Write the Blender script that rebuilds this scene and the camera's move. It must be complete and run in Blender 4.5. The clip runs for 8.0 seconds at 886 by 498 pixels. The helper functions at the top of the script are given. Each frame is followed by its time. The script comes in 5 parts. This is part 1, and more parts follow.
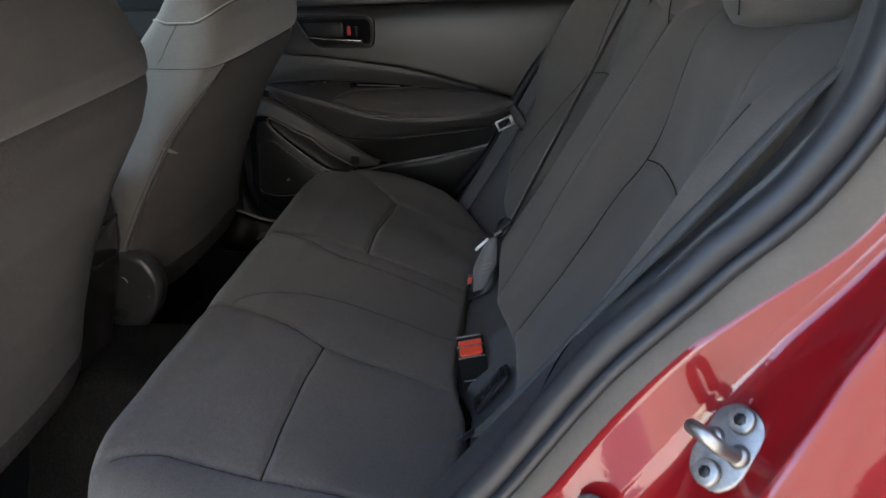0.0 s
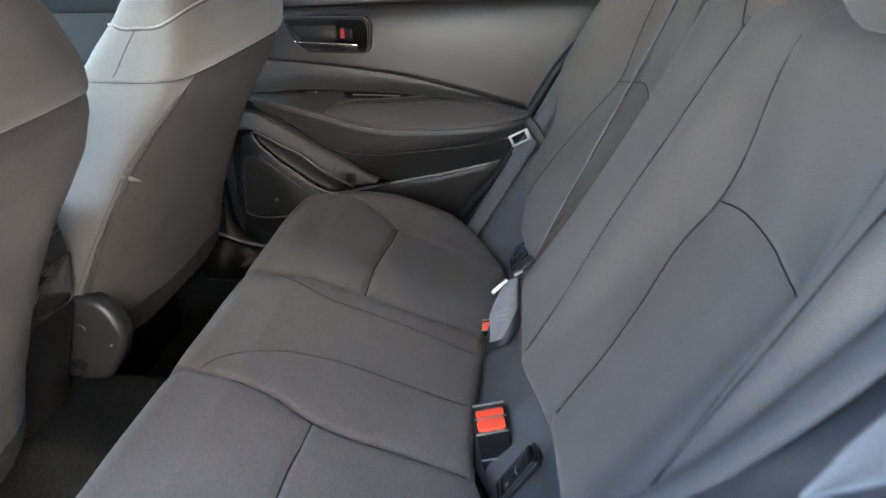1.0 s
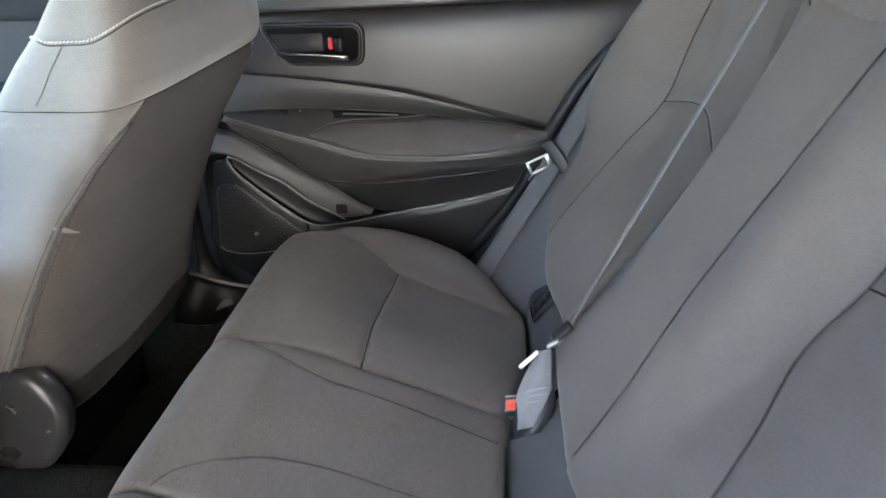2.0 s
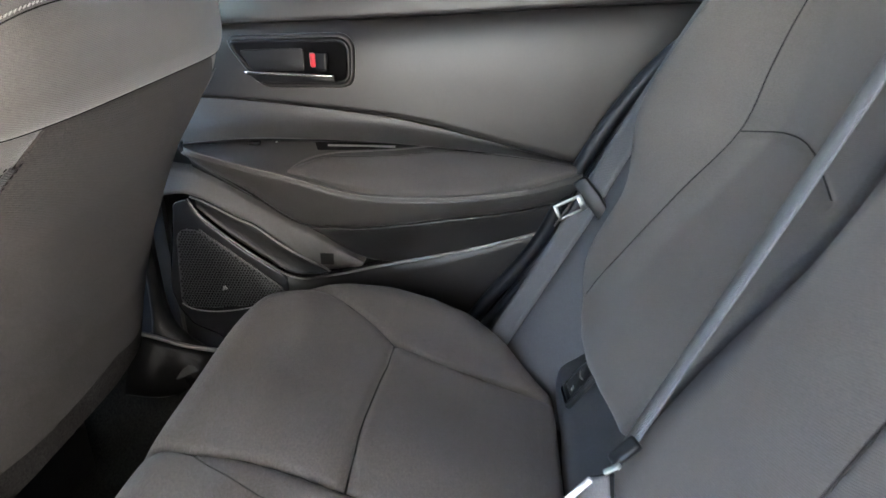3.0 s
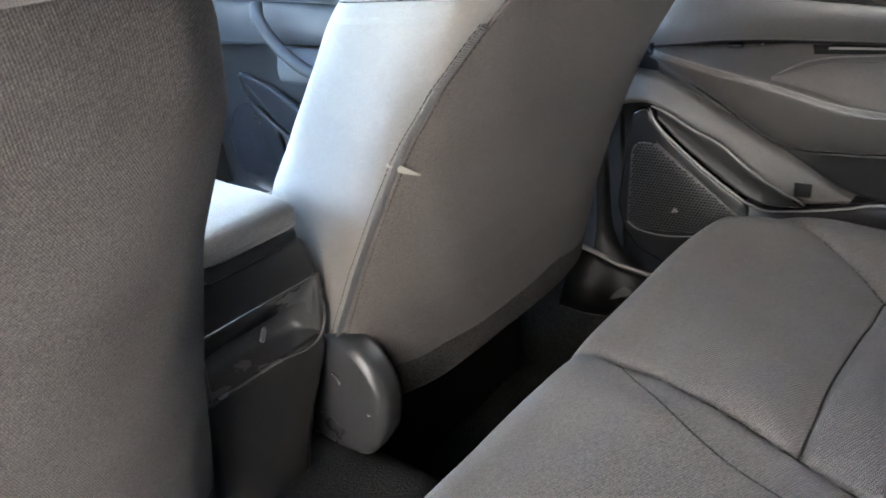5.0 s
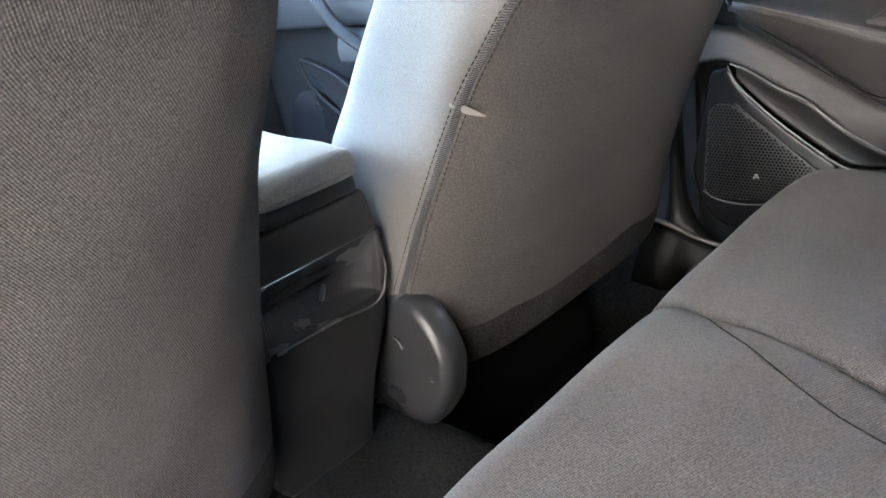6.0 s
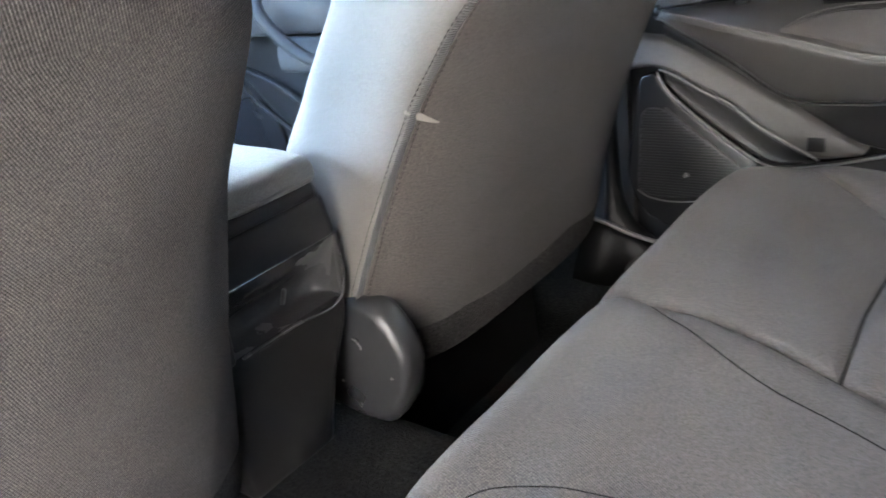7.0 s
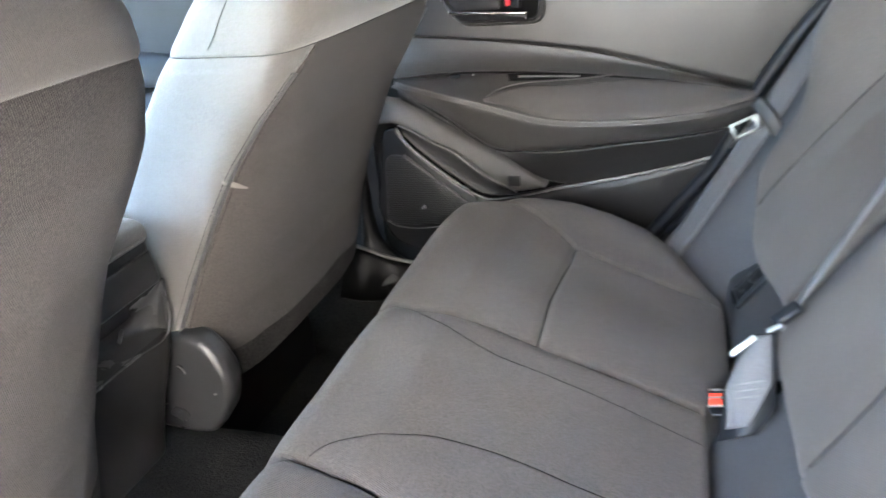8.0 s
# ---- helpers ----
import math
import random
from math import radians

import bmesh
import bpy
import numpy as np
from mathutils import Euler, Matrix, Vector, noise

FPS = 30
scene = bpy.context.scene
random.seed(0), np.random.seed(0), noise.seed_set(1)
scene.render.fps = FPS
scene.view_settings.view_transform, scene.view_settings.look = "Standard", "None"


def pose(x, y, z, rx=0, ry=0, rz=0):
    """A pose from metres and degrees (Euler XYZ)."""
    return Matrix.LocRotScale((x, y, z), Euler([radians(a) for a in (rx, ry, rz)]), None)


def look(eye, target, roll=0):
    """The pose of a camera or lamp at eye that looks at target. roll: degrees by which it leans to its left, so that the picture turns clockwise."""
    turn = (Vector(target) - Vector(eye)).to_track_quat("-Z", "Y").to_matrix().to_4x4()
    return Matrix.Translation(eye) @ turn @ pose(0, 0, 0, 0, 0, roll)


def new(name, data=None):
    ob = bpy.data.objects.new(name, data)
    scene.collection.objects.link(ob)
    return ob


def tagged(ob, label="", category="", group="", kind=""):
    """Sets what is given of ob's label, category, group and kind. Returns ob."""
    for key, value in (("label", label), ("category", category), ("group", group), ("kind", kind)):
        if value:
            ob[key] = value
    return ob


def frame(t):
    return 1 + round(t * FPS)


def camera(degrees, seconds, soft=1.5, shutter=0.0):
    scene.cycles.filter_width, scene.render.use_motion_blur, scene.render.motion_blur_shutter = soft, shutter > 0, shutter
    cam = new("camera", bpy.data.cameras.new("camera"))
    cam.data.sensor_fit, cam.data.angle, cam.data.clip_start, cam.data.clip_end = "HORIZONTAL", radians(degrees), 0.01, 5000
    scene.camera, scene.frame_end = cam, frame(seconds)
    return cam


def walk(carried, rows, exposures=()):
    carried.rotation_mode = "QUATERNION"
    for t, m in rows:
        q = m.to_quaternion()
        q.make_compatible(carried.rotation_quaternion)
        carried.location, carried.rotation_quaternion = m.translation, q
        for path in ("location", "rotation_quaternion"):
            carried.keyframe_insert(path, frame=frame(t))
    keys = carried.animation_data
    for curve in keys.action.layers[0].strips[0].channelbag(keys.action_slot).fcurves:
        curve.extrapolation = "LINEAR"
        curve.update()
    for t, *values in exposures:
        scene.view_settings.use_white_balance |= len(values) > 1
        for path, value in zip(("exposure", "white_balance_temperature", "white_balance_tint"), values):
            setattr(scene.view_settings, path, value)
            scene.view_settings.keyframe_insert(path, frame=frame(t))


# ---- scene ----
cam = camera(62.0, 8.0, 1.5, 0.4)
PATH = [
    (0, (0.274, -0.021, 1.203), (0.06, 1.769, 0.338), -0.6),
    (0.5, (0.264, 0.058, 1.19), (0.043, 1.85, 0.33), -0.8),
    (1, (0.234, 0.173, 1.18), (0.024, 1.962, 0.31), -0.9),
    (1.5, (0.204, 0.273, 1.174), (0.01, 2.063, 0.303), -1.0),
    (1.7, (0.195, 0.317, 1.169), (0.007, 2.107, 0.296), -1.1),
    (2.8, (0.149, 0.578, 1.108), (-0.025, 2.398, 0.296), -0.8),
    (3, (0.143, 0.619, 1.1), (-0.031, 2.443, 0.297), -1.0),
    (3.5, (0.124, 0.674, 1.08), (-0.185, 2.487, 0.294), -2.1),
    (4, (0.106, 0.684, 1.067), (-0.597, 2.373, 0.259), -4.8),
    (4.5, (0.099, 0.676, 1.049), (-0.916, 2.186, 0.219), -6.4),
    (5, (0.098, 0.679, 1.017), (-1.119, 2.028, 0.18), -7.8),
    (6.3, (0.073, 0.683, 0.953), (-1.276, 1.927, 0.157), -10.5),
    (6.5, (0.071, 0.681, 0.954), (-1.268, 1.932, 0.153), -10.5),
    (7, (0.084, 0.651, 0.968), (-1.133, 2.016, 0.156), -9.9),
    (7.5, (0.112, 0.566, 1.02), (-0.79, 2.14, 0.177), -8.0),
    (8, (0.142, 0.459, 1.079), (-0.465, 2.165, 0.228), -5.5),
]
walk(cam, [(t, look(eye, target, roll)) for t, eye, target, roll in PATH],
     [(0.0, 4.55, 6950, 10), (0.5, 5.68, 6950, 10), (1.0, 6.10, 6850, 10), (1.5, 6.32, 6700, 10), (3.5, 6.58, 6750, 10), (4.5, 6.86, 6700, 10), (5.5, 6.94, 6700, 10), (6.5, 6.93, 6650, 10), (7.0, 6.92, 6650, 10), (8.0, 7.08, 6750, 10)])

# ---- light ----
world = bpy.data.worlds.new("sky")
scene.world = world
world.use_nodes = True
wn = world.node_tree
sky = wn.nodes.new("ShaderNodeTexSky")
sky.sky_type, sky.sun_disc = "NISHITA", False
SUN_ELEV, SUN_TURN = radians(48), radians(48)
sky.sun_elevation, sky.sun_rotation = SUN_ELEV, SUN_TURN
wn.links.new(sky.outputs[0], wn.nodes["Background"].inputs[0])
wn.nodes["Background"].inputs[1].default_value = 0.13
sun = new("sun", bpy.data.lights.new("sun", "SUN"))
sun.data.energy, sun.data.angle, sun.data.color = 4.0, radians(0.6), (1.0, 0.97, 0.93)
sun_way = Vector((math.sin(SUN_TURN) * math.cos(SUN_ELEV), math.cos(SUN_TURN) * math.cos(SUN_ELEV), math.sin(SUN_ELEV)))
sun.matrix_world = look((0, 0, 8), Vector((0, 0, 8)) - sun_way)


# ---- materials ----
def base_mat(name, colour, rough, metal=0.0):
    m = bpy.data.materials.new(name)
    m.use_nodes = True
    b = m.node_tree.nodes["Principled BSDF"]
    b.inputs["Base Color"].default_value = (*colour, 1)
    b.inputs["Roughness"].default_value = rough
    b.inputs["Metallic"].default_value = metal
    return m, m.node_tree, b


def node(nt, kind, **kw):
    n = nt.nodes.new(kind)
    for k, v in kw.items():
        n.inputs[k].default_value = v
    return n


def mottle(nt, b, colour, coord, scale, amount, fine=0.0, fine_scale=400.0):
    """Two scales of slow colour change: stains and lint."""
    a = node(nt, "ShaderNodeTexNoise", Scale=scale, Detail=5.0, Roughness=0.6)
    f = node(nt, "ShaderNodeTexNoise", Scale=fine_scale, Detail=2.0)
    nt.links.new(coord, a.inputs["Vector"])
    nt.links.new(coord, f.inputs["Vector"])
    ra = node(nt, "ShaderNodeMapRange")
    ra.inputs["From Min"].default_value, ra.inputs["From Max"].default_value = 0.3, 0.7
    ra.inputs["To Min"].default_value, ra.inputs["To Max"].default_value = 1 - amount, 1 + amount
    rf = node(nt, "ShaderNodeMapRange")
    rf.inputs["From Min"].default_value, rf.inputs["From Max"].default_value = 0.3, 0.7
    rf.inputs["To Min"].default_value, rf.inputs["To Max"].default_value = 1 - fine, 1 + fine
    nt.links.new(a.outputs["Fac"], ra.inputs["Value"])
    nt.links.new(f.outputs["Fac"], rf.inputs["Value"])
    mul = nt.nodes.new("ShaderNodeMath")
    mul.operation = "MULTIPLY"
    nt.links.new(ra.outputs[0], mul.inputs[0])
    nt.links.new(rf.outputs[0], mul.inputs[1])
    vm = nt.nodes.new("ShaderNodeVectorMath")
    vm.operation = "SCALE"
    vm.inputs[0].default_value = colour
    nt.links.new(mul.outputs[0], vm.inputs["Scale"])
    nt.links.new(vm.outputs[0], b.inputs["Base Color"])
    return vm


def cloth(name, colour, pitch=0.0016, twill=0.5, bump=0.35, ribs=0.0, sheen=0.25, fine=0.13):
    """Woven seat fabric: diagonal twill cells on the mesh's metre-wide UV map."""
    m, nt, b = base_mat(name, colour, 0.92)
    b.inputs["Sheen Weight"].default_value = sheen
    b.inputs["Sheen Roughness"].default_value = 0.5
    b.inputs["Specular IOR Level"].default_value = 0.25
    uv = nt.nodes.new("ShaderNodeUVMap")
    obj = nt.nodes.new("ShaderNodeTexCoord")
    sep = nt.nodes.new("ShaderNodeSeparateXYZ")
    nt.links.new(uv.outputs[0], sep.inputs[0])

    # uneven threads: the phase wanders along the cloth
    wander = node(nt, "ShaderNodeTexNoise", Scale=260.0, Detail=2.0)
    nt.links.new(obj.outputs["Object"], wander.inputs["Vector"])

    def wave(a_w, b_w):
        s = nt.nodes.new("ShaderNodeMath"); s.operation = "MULTIPLY"
        s.inputs[1].default_value = a_w * 2 * math.pi / pitch
        nt.links.new(sep.outputs[0], s.inputs[0])
        t = nt.nodes.new("ShaderNodeMath"); t.operation = "MULTIPLY_ADD"
        t.inputs[1].default_value = b_w * 2 * math.pi / pitch
        nt.links.new(sep.outputs[1], t.inputs[0])
        nt.links.new(s.outputs[0], t.inputs[2])
        p = nt.nodes.new("ShaderNodeMath"); p.operation = "MULTIPLY_ADD"
        p.inputs[1].default_value = 1.6
        nt.links.new(wander.outputs["Fac"], p.inputs[0])
        nt.links.new(t.outputs[0], p.inputs[2])
        q = nt.nodes.new("ShaderNodeMath"); q.operation = "SINE"
        nt.links.new(p.outputs[0], q.inputs[0])
        return q.outputs[0]
    w1, w2 = wave(1.0, 0.45), wave(-0.5, 0.9)
    mul = nt.nodes.new("ShaderNodeMath"); mul.operation = "MULTIPLY"
    nt.links.new(w1, mul.inputs[0]); nt.links.new(w2, mul.inputs[1])
    height = mul.outputs[0]
    if ribs:
        s = nt.nodes.new("ShaderNodeMath"); s.operation = "MULTIPLY"
        s.inputs[1].default_value = 2 * math.pi / ribs
        nt.links.new(sep.outputs[1], s.inputs[0])
        q = nt.nodes.new("ShaderNodeMath"); q.operation = "SINE"
        nt.links.new(s.outputs[0], q.inputs[0])
        ad = nt.nodes.new("ShaderNodeMath"); ad.operation = "MULTIPLY_ADD"
        ad.inputs[1].default_value = 1.2
        nt.links.new(q.outputs[0], ad.inputs[0]); nt.links.new(height, ad.inputs[2])
        height = ad.outputs[0]
    vm = mottle(nt, b, colour, obj.outputs["Object"], 6.0, 0.12, fine, 650.0)
    # the weave's own light and dark threads
    mr = node(nt, "ShaderNodeMapRange")
    mr.inputs["From Min"].default_value, mr.inputs["From Max"].default_value = -1.0, 1.0
    mr.inputs["To Min"].default_value, mr.inputs["To Max"].default_value = 1 - twill * 0.55, 1 + twill * 0.55
    nt.links.new(mul.outputs[0], mr.inputs["Value"])
    sc = nt.nodes.new("ShaderNodeVectorMath"); sc.operation = "SCALE"
    nt.links.new(vm.outputs[0], sc.inputs[0]); nt.links.new(mr.outputs[0], sc.inputs["Scale"])
    nt.links.new(sc.outputs[0], b.inputs["Base Color"])
    bp = node(nt, "ShaderNodeBump", Strength=bump, Distance=0.0006)
    nt.links.new(height, bp.inputs["Height"])
    nt.links.new(bp.outputs[0], b.inputs["Normal"])
    return m


def plastic(name, colour, rough, grain=900.0, bump=0.25, wear=0.12, coat=0.0, shine=0.3):
    m, nt, b = base_mat(name, colour, rough)
    b.inputs["Specular IOR Level"].default_value = shine
    obj = nt.nodes.new("ShaderNodeTexCoord")
    mottle(nt, b, colour, obj.outputs["Object"], 9.0, wear, wear * 0.6, 300.0)
    v = node(nt, "ShaderNodeTexVoronoi", Scale=grain)
    nt.links.new(obj.outputs["Object"], v.inputs["Vector"])
    bp = node(nt, "ShaderNodeBump", Strength=bump, Distance=0.0004)
    nt.links.new(v.outputs["Distance"], bp.inputs["Height"])
    nt.links.new(bp.outputs[0], b.inputs["Normal"])
    r = node(nt, "ShaderNodeTexNoise", Scale=22.0, Detail=4.0)
    nt.links.new(obj.outputs["Object"], r.inputs["Vector"])
    mr = node(nt, "ShaderNodeMapRange")
    mr.inputs["To Min"].default_value, mr.inputs["To Max"].default_value = rough - 0.08, rough + 0.08
    nt.links.new(r.outputs["Fac"], mr.inputs["Value"])
    nt.links.new(mr.outputs[0], b.inputs["Roughness"])
    b.inputs["Coat Weight"].default_value = coat
    return m


def fuzz(name, colour, scale=420.0):
    m, nt, b = base_mat(name, colour, 1.0)
    b.inputs["Specular IOR Level"].default_value = 0.1
    obj = nt.nodes.new("ShaderNodeTexCoord")
    mottle(nt, b, colour, obj.outputs["Object"], 14.0, 0.25, 0.55, scale)
    n = node(nt, "ShaderNodeTexNoise", Scale=scale * 1.6, Detail=4.0)
    nt.links.new(obj.outputs["Object"], n.inputs["Vector"])
    bp = node(nt, "ShaderNodeBump", Strength=0.9, Distance=0.003)
    nt.links.new(n.outputs["Fac"], bp.inputs["Height"])
    nt.links.new(bp.outputs[0], b.inputs["Normal"])
    return m


def metal(name, colour, rough):
    m, nt, b = base_mat(name, colour, rough, 1.0)
    obj = nt.nodes.new("ShaderNodeTexCoord")
    mottle(nt, b, colour, obj.outputs["Object"], 60.0, 0.25, 0.1, 600.0)
    return m


def paint(name, colour):
    m, nt, b = base_mat(name, colour, 0.45, 0.1)
    b.inputs["Specular IOR Level"].default_value = 0.08
    b.inputs["Coat Weight"].default_value = 0.65
    b.inputs["Coat Roughness"].default_value = 0.03
    obj = nt.nodes.new("ShaderNodeTexCoord")
    mottle(nt, b, colour, obj.outputs["Object"], 5.0, 0.08, 0.06, 1500.0)
    n = node(nt, "ShaderNodeTexNoise", Scale=260.0, Detail=2.0)
    nt.links.new(obj.outputs["Object"], n.inputs["Vector"])
    bp = node(nt, "ShaderNodeBump", Strength=0.04, Distance=0.001)
    nt.links.new(n.outputs["Fac"], bp.inputs["Height"])
    nt.links.new(bp.outputs[0], b.inputs["Coat Normal"])
    return m


CLOTH = cloth("seat_cloth", (0.070, 0.062, 0.0565), pitch=0.0026, twill=0.14, bump=0.13, sheen=0.06)
CLOTH_CUSHION = cloth("cushion_cloth", (0.073, 0.0642, 0.0580), pitch=0.0026, twill=0.5, bump=0.4, sheen=0.12, fine=0.38)
# rear cloth darkened for shade, side cloth lightened for window light
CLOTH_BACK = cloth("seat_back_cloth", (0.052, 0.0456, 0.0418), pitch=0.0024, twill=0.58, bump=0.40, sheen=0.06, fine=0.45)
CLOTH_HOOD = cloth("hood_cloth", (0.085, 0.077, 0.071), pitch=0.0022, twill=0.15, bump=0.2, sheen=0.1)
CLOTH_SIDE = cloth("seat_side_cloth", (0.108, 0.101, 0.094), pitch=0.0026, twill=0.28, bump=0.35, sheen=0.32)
PAD = cloth("pad_cloth", (0.064, 0.058, 0.055), pitch=0.0015, twill=0.2, bump=0.3, sheen=0.05)
ZIP_TAPE = cloth("zip_tape", (0.060, 0.058, 0.058), pitch=0.0030, twill=0.5, bump=0.9, ribs=0.0024)
CLOTH_LID = cloth("lid_cloth", (0.175, 0.165, 0.155), pitch=0.0024, twill=0.25, bump=0.3)
VINYL = plastic("seat_vinyl", (0.053, 0.053, 0.0555), 0.68, 1200.0, 0.15)
DOOR_SOFT = plastic("door_soft_skin", (0.014, 0.0125, 0.012), 0.33, 1100.0, 0.3, shine=0.34)
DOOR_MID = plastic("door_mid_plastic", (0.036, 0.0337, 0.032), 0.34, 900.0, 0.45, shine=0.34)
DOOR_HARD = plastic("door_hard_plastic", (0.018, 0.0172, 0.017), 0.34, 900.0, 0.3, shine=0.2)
DOOR_GREY = plastic("door_grey_plastic", (0.072, 0.068, 0.065), 0.6, 700.0, 0.8)
BLACK = plastic("black_plastic", (0.009, 0.009, 0.0095), 0.40, 800.0, 0.3, shine=0.2)
GLOSS = plastic("satin_black_plastic", (0.010, 0.0102, 0.011), 0.24, 500.0, 0.05, shine=0.20)
RUBBER = plastic("black_rubber", (0.010, 0.011, 0.013), 0.42, 1500.0, 0.1, shine=0.2)
RUBBER_GREY = plastic("grey_rubber", (0.046, 0.040, 0.032), 0.75, 1500.0, 0.3)
CONSOLE = plastic("console_plastic", (0.036, 0.035, 0.0347), 0.36, 1000.0, 0.35, shine=0.3)
COVER = plastic("cover_plastic", (0.024, 0.024, 0.025), 0.30, 1100.0, 0.2, shine=0.4)
TRIM = plastic("quarter_trim_plastic", (0.030, 0.030, 0.032), 0.45, 1000.0, 0.3)
# paler than the trim: the oval panel's highlight is in this colour
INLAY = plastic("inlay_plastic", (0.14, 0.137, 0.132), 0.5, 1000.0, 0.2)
DARK_CHROME = metal("dark_chrome", (0.55, 0.54, 0.52), 0.25)
BRIGHT_STEEL = metal("bright_steel", (0.75, 0.75, 0.74), 0.35)
WEB = cloth("belt_webbing", (0.068, 0.068, 0.071), pitch=0.0030, twill=0.3, bump=0.2, sheen=0.1)
# darker copy of the belt webbing, carrying the twisted belt's shade
WEB_SHADED = cloth("shaded_webbing", (0.046, 0.044, 0.043), pitch=0.0030, twill=0.3, bump=0.2, sheen=0.05)
WEB_LOOP = cloth("loop_webbing", (0.115, 0.115, 0.121), pitch=0.0030, twill=0.5, bump=0.5, sheen=0.1)
WEB_LIGHT = cloth("light_webbing", (0.110, 0.110, 0.116), pitch=0.0020, twill=0.6, bump=0.4, sheen=0.1)
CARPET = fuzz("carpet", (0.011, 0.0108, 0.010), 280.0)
FELT = fuzz("felt_strip", (0.030, 0.029, 0.028), 500.0)
HEM = fuzz("hem_felt", (0.044, 0.041, 0.039), 420.0)
RED = paint("red_paint", (0.105, 0.0014, 0.003))
# pale colour of the painted sun glint on the passenger seat
SUN_GLINT = plastic("sun_glint_cloth", (0.20, 0.185, 0.17), 0.9, 900.0, 0.3, shine=0.1)
STEEL = metal("zinc_steel", (0.20, 0.19, 0.18), 0.45)
CHROME = metal("tongue_steel", (0.20, 0.215, 0.21), 0.42)
ORANGE = plastic("orange_red_plastic", (0.66, 0.055, 0.025), 0.4, 900.0, 0.05, 0.05)
REDFLAG = plastic("red_plastic", (0.55, 0.03, 0.04), 0.4, 900.0, 0.05, 0.05)
SATIN = plastic("satin_grey_plastic", (0.16, 0.155, 0.15), 0.3, 900.0, 0.05)
WHITE = plastic("white_plastic", (0.75, 0.74, 0.72), 0.4, 900.0, 0.05, 0.05)
THREAD = plastic("pale_thread", (0.40, 0.385, 0.36), 0.8, 900.0, 0.1)
DASH = plastic("dash_plastic", (0.014, 0.0145, 0.0152), 0.5, 800.0, 0.3, shine=0.13)
LINER = fuzz("headliner", (0.34, 0.335, 0.325), 700.0)
PLASTER = fuzz("plaster", (0.50, 0.47, 0.42), 90.0)
PALE_WALL = fuzz("pale_plaster", (0.30, 0.29, 0.275), 90.0)
ASPHALT = fuzz("asphalt", (0.42, 0.395, 0.36), 60.0)
GRILLE = plastic("grille_plastic", (0.024, 0.0245, 0.0265), 0.34, 900.0, 0.2)
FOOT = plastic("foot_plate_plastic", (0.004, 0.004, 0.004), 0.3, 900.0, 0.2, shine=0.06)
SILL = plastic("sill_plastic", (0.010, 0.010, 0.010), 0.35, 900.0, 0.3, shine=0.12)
# paler than the console: the bin's brightness is put into its colour
BIN = plastic("bin_plastic", (0.068, 0.066, 0.066), 0.26, 600.0, 0.06, shine=0.3)
SEAM, _, seam_b = base_mat("seam_thread", (0.010, 0.009, 0.009), 1.0)
seam_b.inputs["Specular IOR Level"].default_value = 0.1
# near-black that stands for shade inside wells, holes and joints
RUBBER_HOLE, _, hole_b = base_mat("hole_black", (0.003, 0.003, 0.003), 0.9)
hole_b.inputs["Specular IOR Level"].default_value = 0.1
glass_m, _, gb = base_mat("window_glass", (0.9, 0.95, 0.94), 0.02)
gb.inputs["Transmission Weight"].default_value = 1.0
gb.inputs["IOR"].default_value = 1.45
GLASS = glass_m
tint_m, _, tb = base_mat("tinted_glass", (0.10, 0.12, 0.12), 0.02)
tb.inputs["Transmission Weight"].default_value = 1.0
tb.inputs["IOR"].default_value = 1.45
TINT = tint_m
green_m, _, nb = base_mat("green_glass", (0.78, 0.90, 0.90), 0.02)
nb.inputs["Transmission Weight"].default_value = 1.0
nb.inputs["IOR"].default_value = 1.45
GREEN = green_m


# ---- mesh helpers ----
def link_mesh(name, verts, faces, material, parent=None, label="", uvs=None, smooth=True):
    me = bpy.data.meshes.new(name)
    me.from_pydata([tuple(map(float, v)) for v in verts], [], faces)
    if smooth:
        me.polygons.foreach_set("use_smooth", [True] * len(me.polygons))
    if uvs is not None:
        layer = me.uv_layers.new(name="UVMap")
        idx = np.zeros(len(me.loops), dtype=np.int32)
        me.loops.foreach_get("vertex_index", idx)
        layer.data.foreach_set("uv", np.asarray(uvs, dtype=np.float32)[idx].ravel())
    me.materials.append(material)
    me.update()
    ob = new(name, me)
    if parent is not None:
        ob.parent = parent
    if label:
        tagged(ob, label)
    return ob


def part(name, bm, material, parent=None, label="", smooth=True):
    me = bpy.data.meshes.new(name)
    bm.normal_update()
    bm.to_mesh(me)
    bm.free()
    if smooth:
        me.polygons.foreach_set("use_smooth", [True] * len(me.polygons))
    me.materials.append(material)
    ob = new(name, me)
    if parent is not None:
        ob.parent = parent
    if label:
        tagged(ob, label)
    return ob


def thing(name, label, category, group="", kind="", at=(0, 0, 0)):
    e = new(name)
    e.empty_display_size = 0.05
    return tagged(e, label, category, group, kind)


